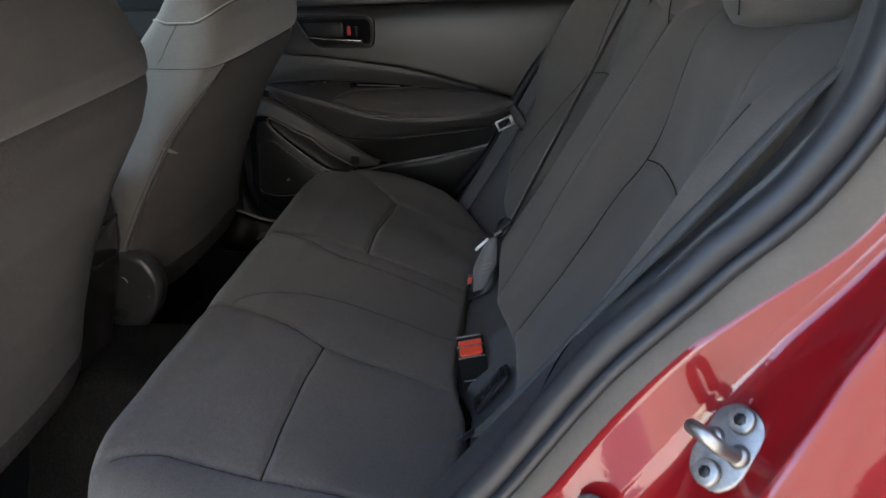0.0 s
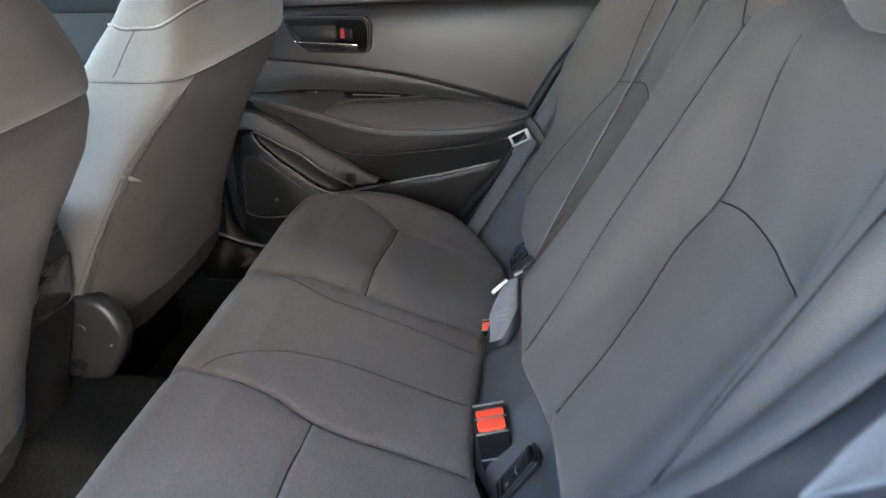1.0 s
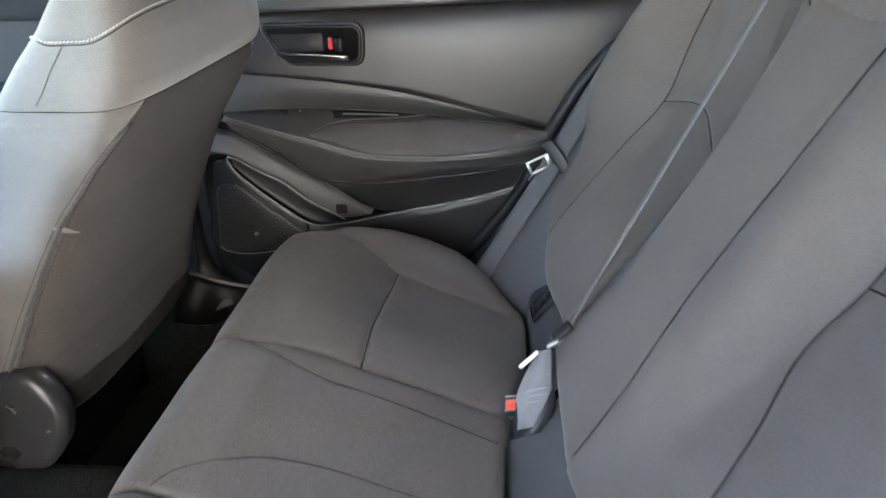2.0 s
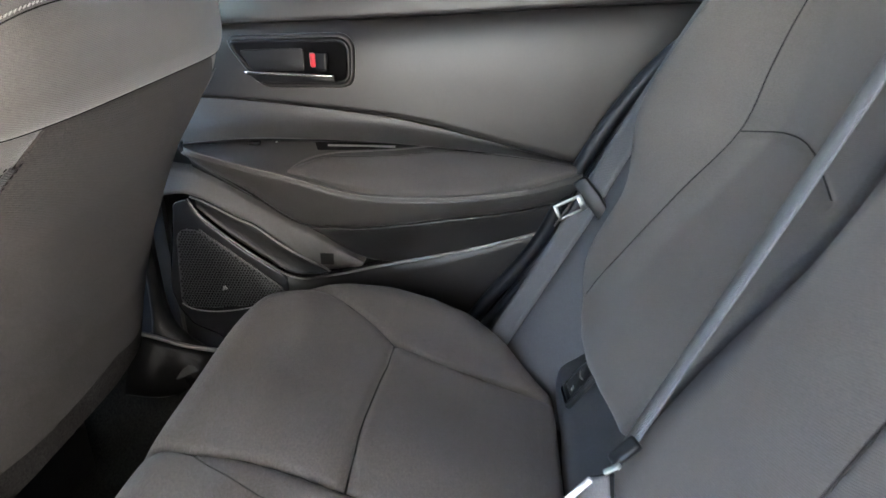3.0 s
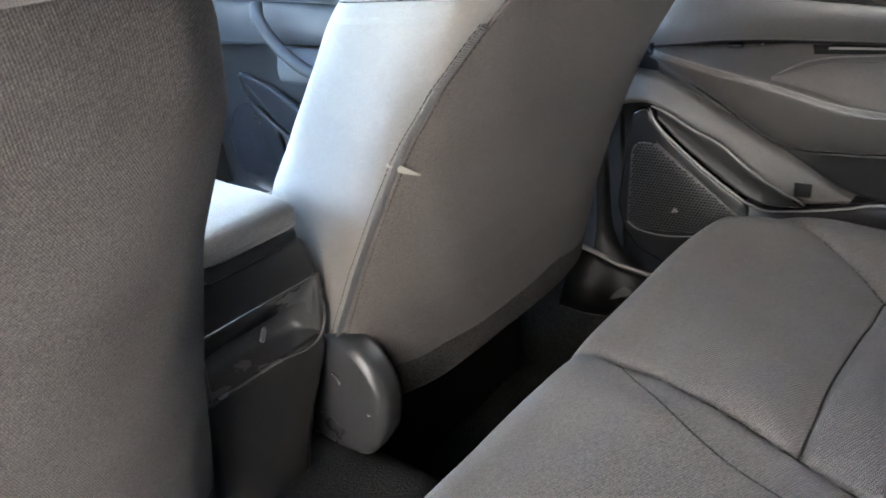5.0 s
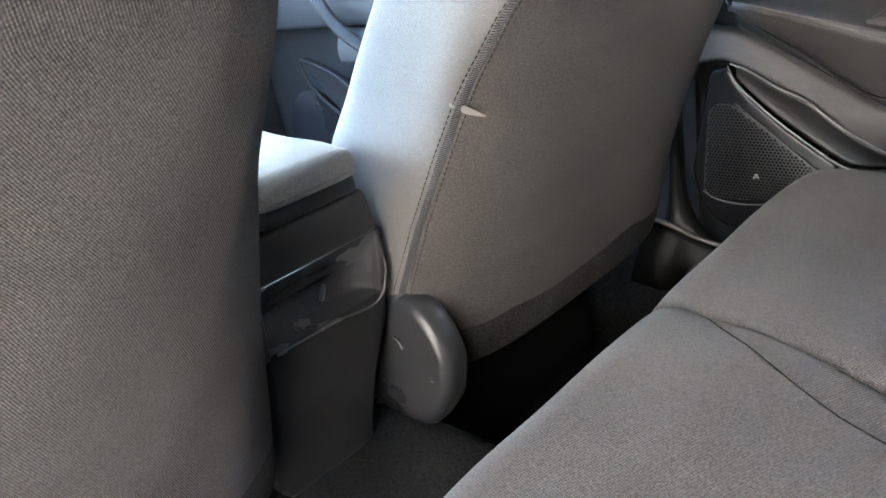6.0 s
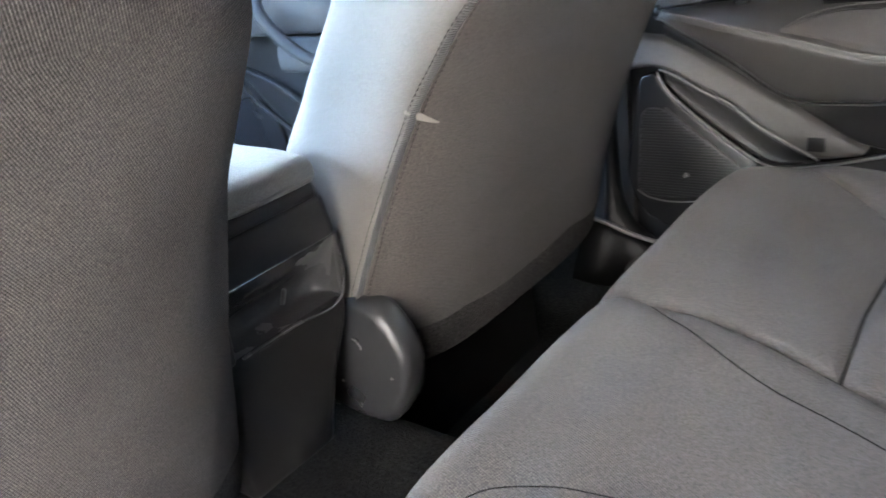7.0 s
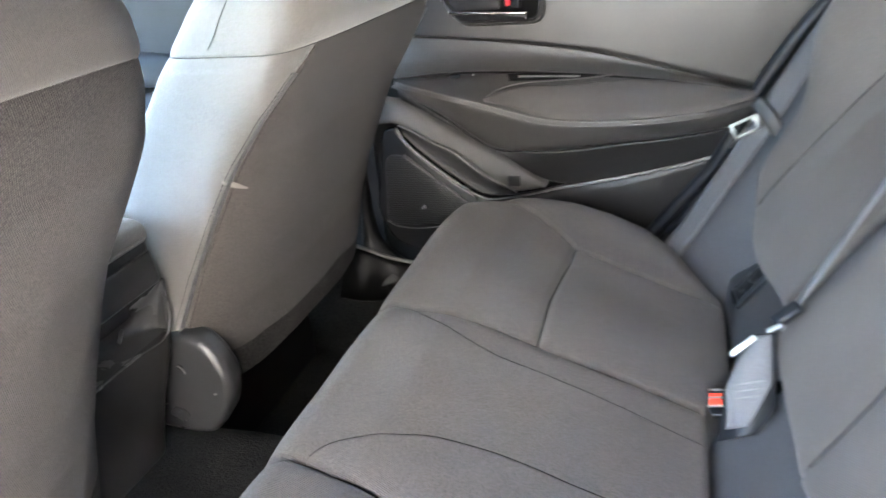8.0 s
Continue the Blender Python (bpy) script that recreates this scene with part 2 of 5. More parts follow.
def grid(name, pts, material, parent=None, label="", wrap=False, caps=False):
    """A quad sheet through an array of points [rows, columns, 3], with a UV map in metres."""
    pts = np.asarray(pts, float)
    nr, nc = pts.shape[:2]
    du = np.zeros((nr, nc)); dv = np.zeros((nr, nc))
    du[:, 1:] = np.cumsum(np.linalg.norm(np.diff(pts, axis=1), axis=2), axis=1)
    dv[1:, :] = np.cumsum(np.linalg.norm(np.diff(pts, axis=0), axis=2), axis=0)
    du = du - du[:, nc // 2:nc // 2 + 1]
    dv = np.repeat(dv[:, nc // 2:nc // 2 + 1], nc, axis=1)
    faces = []
    for r in range(nr - 1):
        a = r * nc
        for c in range(nc - 1):
            faces.append((a + c, a + c + 1, a + nc + c + 1, a + nc + c))
        if wrap:
            faces.append((a + nc - 1, a, a + nc, a + 2 * nc - 1))
    if caps:
        faces.append(tuple(range(nc - 1, -1, -1)))
        faces.append(tuple(range((nr - 1) * nc, nr * nc)))
    uvs = np.stack([du.ravel(), dv.ravel()], 1)
    return link_mesh(name, pts.reshape(-1, 3), faces, material, parent, label, uvs)


def curve(pts, n):
    """n points evenly along a smooth line through pts."""
    p = np.asarray(pts, float)
    if len(p) == 2:
        return p[0] + (p[1] - p[0]) * np.linspace(0, 1, n)[:, None]
    d = np.r_[0, np.cumsum(np.maximum(np.linalg.norm(np.diff(p, axis=0), axis=1), 1e-6))]
    m = np.gradient(p, d, axis=0)
    t = np.linspace(0, d[-1], n)
    i = np.clip(np.searchsorted(d, t, side="right") - 1, 0, len(p) - 2)
    h = (d[i + 1] - d[i])[:, None]
    s = ((t - d[i])[:, None]) / h
    return ((2 * s**3 - 3 * s**2 + 1) * p[i] + (s**3 - 2 * s**2 + s) * h * m[i]
            + (-2 * s**3 + 3 * s**2) * p[i + 1] + (s**3 - s**2) * h * m[i + 1])


def tube(name, pts, radius, material, parent=None, label="", n=0, sides=10, flat=1.0, closed=False):
    p = curve(pts, n) if n else np.asarray(pts, float)
    t = np.gradient(p, axis=0)
    t /= np.linalg.norm(t, axis=1)[:, None]
    ref = np.array([0.0, 0, 1.0]) if abs(t[0][2]) < 0.9 else np.array([1.0, 0, 0])
    rings, u = [], np.cross(t[0], ref)
    for k in range(len(p)):
        u = u - t[k] * np.dot(u, t[k])
        u /= np.linalg.norm(u)
        w = np.cross(t[k], u)
        a = np.linspace(0, 2 * math.pi, sides, endpoint=False)
        r = radius[k] if np.ndim(radius) else radius
        rings.append(p[k] + r * (np.cos(a)[:, None] * u + flat * np.sin(a)[:, None] * w))
    return grid(name, rings, material, parent, label, wrap=True, caps=not closed)


def strip(name, a, b, material, parent=None, label="", n=60, m=14, bulge=0.0, edge=0.003, depth=0.012, out=(0, -1, 0), shape=None):
    """A padded panel between two lines, with rounded edges that turn back into the wall behind."""
    a, b = curve(a, n), curve(b, n)
    out = np.asarray(out, float)
    w = np.maximum(np.linalg.norm(b - a, axis=1), 1e-4)
    rows = [a - out * depth, a - out * edge]
    vs = np.linspace(0, 1, m)
    for v in vs:
        if v == 0:
            k = np.minimum(edge / w, 0.3)
        elif v == 1:
            k = 1 - np.minimum(edge / w, 0.3)
        else:
            k = np.full(n, v)
        off = bulge * 4 * v * (1 - v) if shape is None else shape(v)
        rows.append(a + (b - a) * k[:, None] + out * off)
    rows += [b - out * edge, b - out * depth]
    return grid(name, np.stack(rows), material, parent, label)


def ribbon(name, pts, wide, material, parent=None, label="", n=60, thick=0.0013):
    """Belt webbing along pts; wide: half-width vectors, one per point."""
    p, w = curve(pts, n), curve(wide, n)
    t = np.gradient(p, axis=0)
    nn = np.cross(t, w)
    nn /= np.linalg.norm(nn, axis=1)[:, None]
    cols = [p - w + nn * thick, p - 0.5 * w + nn * thick, p + nn * thick, p + 0.5 * w + nn * thick, p + w + nn * thick,
            p + w - nn * thick, p - nn * thick, p - w - nn * thick]
    return grid(name, np.stack(cols, 1), material, parent, label, wrap=True, caps=True)


def slab(name, poly, depth, material, parent=None, label="", m=None, bevel=0.003, segments=2, taper=0.0):
    """A plate cut to an outline (x, y) and thickened along z, with rounded edges, set at the pose m."""
    bm = bmesh.new()
    vs = [bm.verts.new((x, y, 0)) for x, y in poly]
    f = bm.faces.new(vs)
    r = bmesh.ops.extrude_face_region(bm, geom=[f])
    up = [g for g in r["geom"] if isinstance(g, bmesh.types.BMVert)]
    c = sum((v.co for v in up), Vector()) / len(up)
    for v in up:
        v.co = c + (v.co - c) * (1 - taper)
        v.co.z = depth
    bmesh.ops.recalc_face_normals(bm, faces=bm.faces)
    if bevel:
        sharp = [e for e in bm.edges if e.is_manifold and e.calc_face_angle(0) > 0.6]
        bmesh.ops.bevel(bm, geom=sharp, offset=bevel, segments=segments, affect="EDGES", profile=0.5)
    if m is not None:
        bm.transform(m)
    return part(name, bm, material, parent, label)


def block(name, size, material, parent=None, label="", m=None, bevel=0.004, segments=2):
    x, y, z = size
    poly = [(-x / 2, -y / 2), (x / 2, -y / 2), (x / 2, y / 2), (-x / 2, y / 2)]
    mm = (m if m is not None else Matrix()) @ Matrix.Translation((0, 0, -z / 2))
    return slab(name, poly, z, material, parent, label, mm, bevel, segments)


def axes(at, x, y):
    """A pose at a place whose x and y axes point along two given ways."""
    x = Vector(x).normalized()
    z = x.cross(Vector(y)).normalized()
    y = z.cross(x)
    return Matrix.Translation(at) @ Matrix((x, y, z)).transposed().to_4x4()


def rounded(poly, r, n=4):
    """Round the corners of an outline."""
    out = []
    k = len(poly)
    for i in range(k):
        p, a, b = (np.array(poly[j % k], float) for j in (i, i - 1, i + 1))
        ra = min(r, 0.45 * np.linalg.norm(a - p)); rb = min(r, 0.45 * np.linalg.norm(b - p))
        s, e = p + (a - p) / np.linalg.norm(a - p) * ra, p + (b - p) / np.linalg.norm(b - p) * rb
        for t in np.linspace(0, 1, n + 1):
            out.append(tuple((1 - t)**2 * s + 2 * t * (1 - t) * p + t * t * e))
    return out


def near(px, py, lines):
    """Distance in a plane from points to the nearest of several polylines."""
    best = np.full(px.shape, 9.0)
    for line in lines:
        for (ax, ay), (bx, by) in zip(line[:-1], line[1:]):
            dx, dy = bx - ax, by - ay
            t = np.clip(((px - ax) * dx + (py - ay) * dy) / (dx * dx + dy * dy + 1e-12), 0, 1)
            best = np.minimum(best, np.hypot(px - ax - t * dx, py - ay - t * dy))
    return best


def smoothstep(a, b, x):
    t = np.clip((x - a) / (b - a), 0, 1)
    return t * t * (3 - 2 * t)


def line2(pts, n=24):
    return [tuple(p) for p in curve(pts, n)]


MID = 1.0  # the car's middle plane


def mirror(pts):
    return [(x, 2 * MID - y, z) for x, y, z in pts]


# ---- car floor, shell and outside ----
def plain(name, verts, faces, material, label, category, kind="structure"):
    return tagged(link_mesh(name, verts, faces, material, smooth=False), label, category, "", kind)


def wall_box(name, lo, hi, material, label, category="wall"):
    bm = bmesh.new()
    bmesh.ops.create_cube(bm, size=1)
    for v in bm.verts:
        v.co = [lo[i] + (hi[i] - lo[i]) * (v.co[i] + 0.5) for i in range(3)]
    return tagged(part(name, bm, material, smooth=False), label, category, "", "structure")


def build_floor():
    ys = np.linspace(0.36, 1.66, 90)
    xs = np.linspace(-1.7, 0.42, 90)
    X, Y = np.meshgrid(xs, ys, indexing="ij")
    d = np.abs(Y - MID)
    Z = 0.30 + 0.19 * (1 - smoothstep(0.08, 0.21, d)) + 0.12 * smoothstep(0.55, 0.64, d)
    Z += 0.004 * np.sin(X * 23 + Y * 9) * np.sin(Y * 31)
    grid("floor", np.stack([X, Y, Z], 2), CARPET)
    tagged(bpy.data.objects["floor"], "dark grey fuzzy carpet over the car floor and tunnel", "carpet", "", "structure")


def build_shell():
    wall_box("ceiling", (-0.95, 0.33, 1.345), (0.85, 1.67, 1.375), LINER, "light grey felt headliner of the car roof", "headliner")
    wall_box("roof", (-1.0, 0.30, 1.38), (0.9, 1.70, 1.40), RED, "red painted steel roof of the car", "roof")
    wall_box("wall_rear", (1.02, 0.3, 0.25), (1.05, 1.7, 1.08), BLACK, "dark bulkhead behind the rear seat", "bulkhead")
    wall_box("trim_shelf", (0.56, 0.36, 1.06), (1.02, 1.64, 1.085), FELT, "dark felt parcel shelf behind the rear seat", "shelf")
    wall_box("wall_front", (-1.78, 0.3, 0.25), (-1.74, 1.7, 1.0), BLACK, "dark bulkhead behind the dashboard", "bulkhead")
    for s, tag in ((1, "right"), (-1, "left")):
        y0, y1 = (1.70, 1.76) if s > 0 else (0.24, 0.30)
        for name, x0, x1, z0, z1 in (("pillar_b", -0.52, -0.42, 0.30, 1.36), ("pillar_c", 0.62, 1.0, 0.9, 1.36), ("rail", -1.0, 0.9, 1.30, 1.38)):
            wall_box("wall_" + name, (x0, y0, z0), (x1, y1, z1), LINER if name != "pillar_b" else DOOR_HARD, "moulded pillar trim of the car", "pillar trim")
    wall_box("wall_sill_left", (-1.74, 0.24, 0.22), (0.12, 0.40, 0.40), BLACK, "black plastic door sill trim", "sill")
    wall_box("wall_outer_right", (-1.74, 1.765, 0.22), (1.02, 1.79, 1.02), RED, "red outer skin of the far side", "body panel")
    wall_box("wall_inner_right", (-0.50, 1.753, 0.24), (0.47, 1.762, 1.01), BLACK, "black inner skin behind the far door", "body panel")
    wall_box("wall_quarter_right", (0.47, 1.66, 0.30), (1.02, 1.74, 1.06), BLACK, "dark inner quarter panel", "body panel")
    wall_box("wall_quarter_left", (0.56, 0.24, 0.30), (1.02, 0.36, 1.06), BLACK, "dark inner quarter panel", "body panel")
    wall_box("wall_door_left", (-1.66, 0.255, 0.32), (-0.525, 0.31, 1.0), DASH, "closed near front door", "car door")
    # open door as an unseen slab, solid to window top to block light
    wall_box("wall_door_open", (-0.56, -0.72, 0.32), (-0.47, 0.23, 1.33), DOOR_HARD, "unseen open near rear door, a solid slab blocking light", "car door")
    # windows
    for name, vs in (("window_1", [(-0.42, 1.735, 1.03), (0.62, 1.735, 1.03), (0.62, 1.72, 1.31), (-0.42, 1.72, 1.31)]),
                     ("window_2", [(-1.5, 1.735, 1.0), (-0.52, 1.735, 1.03), (-0.52, 1.72, 1.31), (-0.95, 1.72, 1.31)]),
                     ("window_4", [(-1.5, 0.265, 1.0), (-0.525, 0.265, 1.0), (-0.525, 0.28, 1.31), (-0.95, 0.28, 1.31)]),
                     ("window_3", [(1.03, 0.30, 1.085), (1.03, 1.70, 1.085), (0.86, 1.66, 1.36), (0.86, 0.34, 1.36)]),
                     ("windscreen", [(-1.74, 0.3, 1.0), (-1.74, 1.7, 1.0), (-0.97, 1.66, 1.36), (-0.97, 0.34, 1.36)])):
        bm = bmesh.new()
        f = bm.faces.new([bm.verts.new(v) for v in vs])
        bmesh.ops.solidify(bm, geom=[f], thickness=0.004)
        material, words = {"window_3": (TINT, "dark tinted rear window glass"), "window_4": (GREEN, "green tinted side window glass"), "windscreen": (GREEN, "green tinted windscreen glass")}.get(name, (GLASS, "clear car window glass"))
        g = tagged(part(name, bm, material, smooth=False), words, "window", "", "structure")
        g.visible_shadow = material is TINT


def build_outside():
    a = 400.0
    # ground stays out of view; its pale colour bounces light inside
    plain("ground", [(-a, -a, 0), (a, -a, 0), (a, a, 0), (-a, a, 0)], [(0, 1, 2, 3)], ASPHALT, "unseen ground, pale to bounce light into the car", "ground")
    # walls added out of view, placed to block and bounce daylight
    wall_box("wall_added_near", (-0.4, -1.9, 0.0), (2.58, -1.6, 2.9), PALE_WALL, "added unseen pale wall throwing sunlight into the near opening", "garden wall")
    wall_box("wall_added_ahead", (-6.3, -1.5, 0.0), (-6.0, 4.18, 2.4), PLASTER, "added unseen beige wall limiting sky light through the windscreen", "house wall")
    wall_box("wall_added_rear", (2.6, -1.9, 0.0), (2.9, 4.18, 3.0), PLASTER, "added unseen beige wall cutting light from behind the car", "garage wall")
    wall_box("wall_added_far", (-9, 4.2, 0.0), (7.98, 4.5, 6.2), PLASTER, "added unseen beige wall limiting sky light from the far side", "house wall")


# ---- rear bench ----
NEAR_A = [(-0.20, 0.118), (-0.155, 0.119), (-0.12, 0.126), (-0.052, 0.141), (0.0, 0.165), (0.03, 0.170), (0.10, 0.172), (0.25, 0.170)]
NEAR_B = [(0.0, 0.165), (-0.004, 0.25), (-0.004, 0.34), (0.0, 0.432)]
NEAR_C = [(0.0, 0.432), (0.10, 0.418), (0.25, 0.418)]
NEAR_D = [(0.0, 0.432), (-0.06, 0.434), (-0.11, 0.436), (-0.145, 0.445), (-0.18, 0.47)]
NEAR_E = [(-0.152, 0.119), (-0.142, 0.102), (-0.113, 0.081), (-0.085, 0.067), (-0.06, 0.056), (-0.02, 0.051), (0.07, 0.054), (0.25, 0.050)]
FAR_A = [(-0.20, 0.150), (-0.182, 0.148), (-0.12, 0.143), (-0.05, 0.140), (0.0, 0.134), (0.056, 0.131), (0.10, 0.127), (0.25, 0.124)]
FAR_B = [(0.0, 0.134), (-0.004, 0.25), (-0.004, 0.34), (0.0, 0.432)]
FAR_D = [(0.0, 0.432), (-0.032, 0.464), (-0.064, 0.480), (-0.096, 0.490), (-0.130, 0.498), (-0.16, 0.505)]
FAR_E = [(-0.145, 0.144), (-0.135, 0.135), (-0.079, 0.104), (-0.032, 0.088), (0.01, 0.084), (0.096, 0.075), (0.14, 0.070), (0.25, 0.065)]
NEAR_SEAMS = (NEAR_A, NEAR_B, NEAR_C, NEAR_D)
FAR_SEAMS = (FAR_A, FAR_B, NEAR_C, FAR_D)


def back_edge(dy):
    """Where the cushion's top ends in a sharp rear edge."""
    return 0.181 + 0.027 * smoothstep(0.12, 0.24, dy)


def cushion_z(x, off):
    """Height of the padded top, without seams; off: from the middle, far side positive."""
    dy = np.abs(off)
    z = np.interp(x, [-0.22, -0.165, -0.10, 0.0, 0.10, 0.21, 0.30], [0.654, 0.664, 0.660, 0.634, 0.602, 0.562, 0.53])
    z = z + 0.003 * np.exp(-((dy - 0.48) / 0.07) ** 2) - 0.004 * np.exp(-((dy - 0.30) / 0.09) ** 2) * smoothstep(-0.05, 0.08, x)
    z = z - 0.026 * smoothstep(0.20, 0.40, off) * (1 - smoothstep(0.45, 0.55, off)) * smoothstep(-0.17, -0.02, x)
    return z


def build_cushion():
    th = thing("rear_bench_cushion", "dark grey cloth rear bench cushion with stitched panels", "car seat")
    # profile along x, from the back crease over the top and down the front
    top_x = np.linspace(0.232, -0.163, 104)
    a = np.linspace(0, math.pi / 2, 16)[1:]
    r = 0.042
    prof_x = np.r_[top_x, -0.163 - r * np.sin(a), np.linspace(-0.205, -0.170, 22)[1:]]
    prof_d = np.r_[np.zeros(104), r * (1 - np.cos(a)), r + np.linspace(0.0, 0.25, 22)[1:]]
    nc = 331
    e = np.linspace(-1, 1, nc)
    e = np.sign(e) * np.abs(e) ** 0.93
    rows = []
    xs_w = [-0.212, -0.204, -0.192, -0.168, -0.130, -0.075, -0.02, 0.04, 0.09, 0.14, 0.19, 0.225, 0.24]
    w_w = [0.37, 0.415, 0.455, 0.492, 0.527, 0.556, 0.575, 0.578, 0.565, 0.532, 0.480, 0.445, 0.43]
    edge = 0.075
    for x, drop in zip(prof_x, prof_d):
        w = float(np.interp(x, xs_w, w_w))
        y_off = e * (w - 0.0)
        dist = w - np.abs(y_off)
        roll = np.where(dist < edge, edge - np.sqrt(np.maximum(edge**2 - (edge - dist) ** 2, 0)), 0.0)
        dy = np.abs(y_off)
        z = cushion_z(np.full(nc, x), y_off) - 0.75 * roll - drop
        u = x - back_edge(dy) + 0.010
        z = z - 0.010 * (1 - np.sqrt(1 - np.clip(u / 0.010, 0, 0.97) ** 2)) - 0.12 * smoothstep(0.0097, 0.016, u)
        rows.append(np.stack([np.full(nc, x), MID + y_off, z], 1))
    P = np.stack(rows)
    X, D = P[:, :, 0], np.abs(P[:, :, 1] - MID)
    top = (np.arange(len(prof_x)) < 119)[:, None]
    far = P[:, :, 1] > MID
    d1 = np.where(far, near(X, D, [line2(q) for q in FAR_SEAMS]), near(X, D, [line2(q) for q in NEAR_SEAMS]))
    d2 = np.where(far, near(X, D, [line2(FAR_E)]), near(X, D, [line2(NEAR_E)]))
    puff = 0.0065 * (1 - np.exp(-d1 / 0.018)) + 0.0005 * (1 - np.exp(-d2 / 0.012))
    groove = 0.006 * np.exp(-((d1 / 0.0030) ** 2)) + 0.0010 * np.exp(-((d2 / 0.0030) ** 2))
    P[:, :, 2] += np.where(top, puff - groove - 0.004, 0.0012)
    # a little slack in the cloth
    P[:, :, 2] += np.where(top, 0.0012 * np.sin(X * 31 + 4 * np.sin(P[:, :, 1] * 9)) * np.sin(P[:, :, 1] * 17 + 1), 0)
    # side walls
    left, right = P[:, :1].copy(), P[:, -1:].copy()
    for side in (left, right):
        side[:, :, 2] = np.minimum(side[:, :, 2] - 0.02, 0.36)
    P = np.concatenate([left, P, right], 1)
    grid("cover", P, CLOTH_CUSHION, th)
    bm = bmesh.new()
    bmesh.ops.create_cube(bm, size=1)
    for v in bm.verts:
        v.co = (-0.10 + 0.34 * (v.co.x + 0.5), MID + 1.06 * v.co.y, 0.30 + 0.12 * (v.co.z + 0.5))
    part("base", bm, BLACK, th, smooth=False)
    # stitched seam lines lying in the grooves
    for s in (1, -1):
        for line in (*FAR_SEAMS, FAR_E) if s > 0 else (*NEAR_SEAMS, NEAR_E):
            p = []
            for x, d in line2(line, 60):
                if -0.158 < x < back_edge(d) - 0.006:
                    r = (0.232 - x) / 0.395 * 103
                    i, q = int(r), r % 1
                    za, zb = (float(np.interp(MID + s * d, P[k, 1:-1, 1], P[k, 1:-1, 2])) for k in (i, i + 1))
                    p.append((x, MID + s * d, za * (1 - q) + zb * q + 0.0003))
            tube("seam_thread", p, 0.0005 if line in (NEAR_E, FAR_E) else 0.0011, SEAM, th, sides=6)


def back_x(z):
    return 0.238 + 0.505 * (z - 0.657)


V_SEAM = [(0.245, 0.665), (0.237, 0.72), (0.225, 0.78), (0.200, 0.82), (0.160, 0.872), (0.162, 0.917), (0.163, 0.97), (0.168, 1.07), (0.17, 1.10)]
TOP_SEAM = [(0.162, 0.917), (0.22, 0.930), (0.30, 0.934), (0.37, 0.930), (0.425, 0.930)]
OUT_SEAM = [(0.49, 0.70), (0.485, 0.75), (0.470, 0.82), (0.447, 0.90), (0.430, 0.95), (0.421, 1.0), (0.408, 1.04), (0.385, 1.07), (0.36, 1.097)]
BOL_SEAM = [(0.492, 0.74), (0.476, 0.82), (0.463, 0.90), (0.457, 1.0), (0.455, 1.05), (0.46, 1.09)]
WIDE_SEAMS = (V_SEAM, TOP_SEAM, OUT_SEAM, BOL_SEAM)
NARROW_SEAMS = ([(0.458, 0.675), (0.435, 0.741), (0.413, 0.839), (0.404, 0.897), (0.41, 0.96), (0.418, 1.09)], [(0.404, 0.897), (0.37, 0.905), (0.312, 0.912), (0.20, 0.89)])


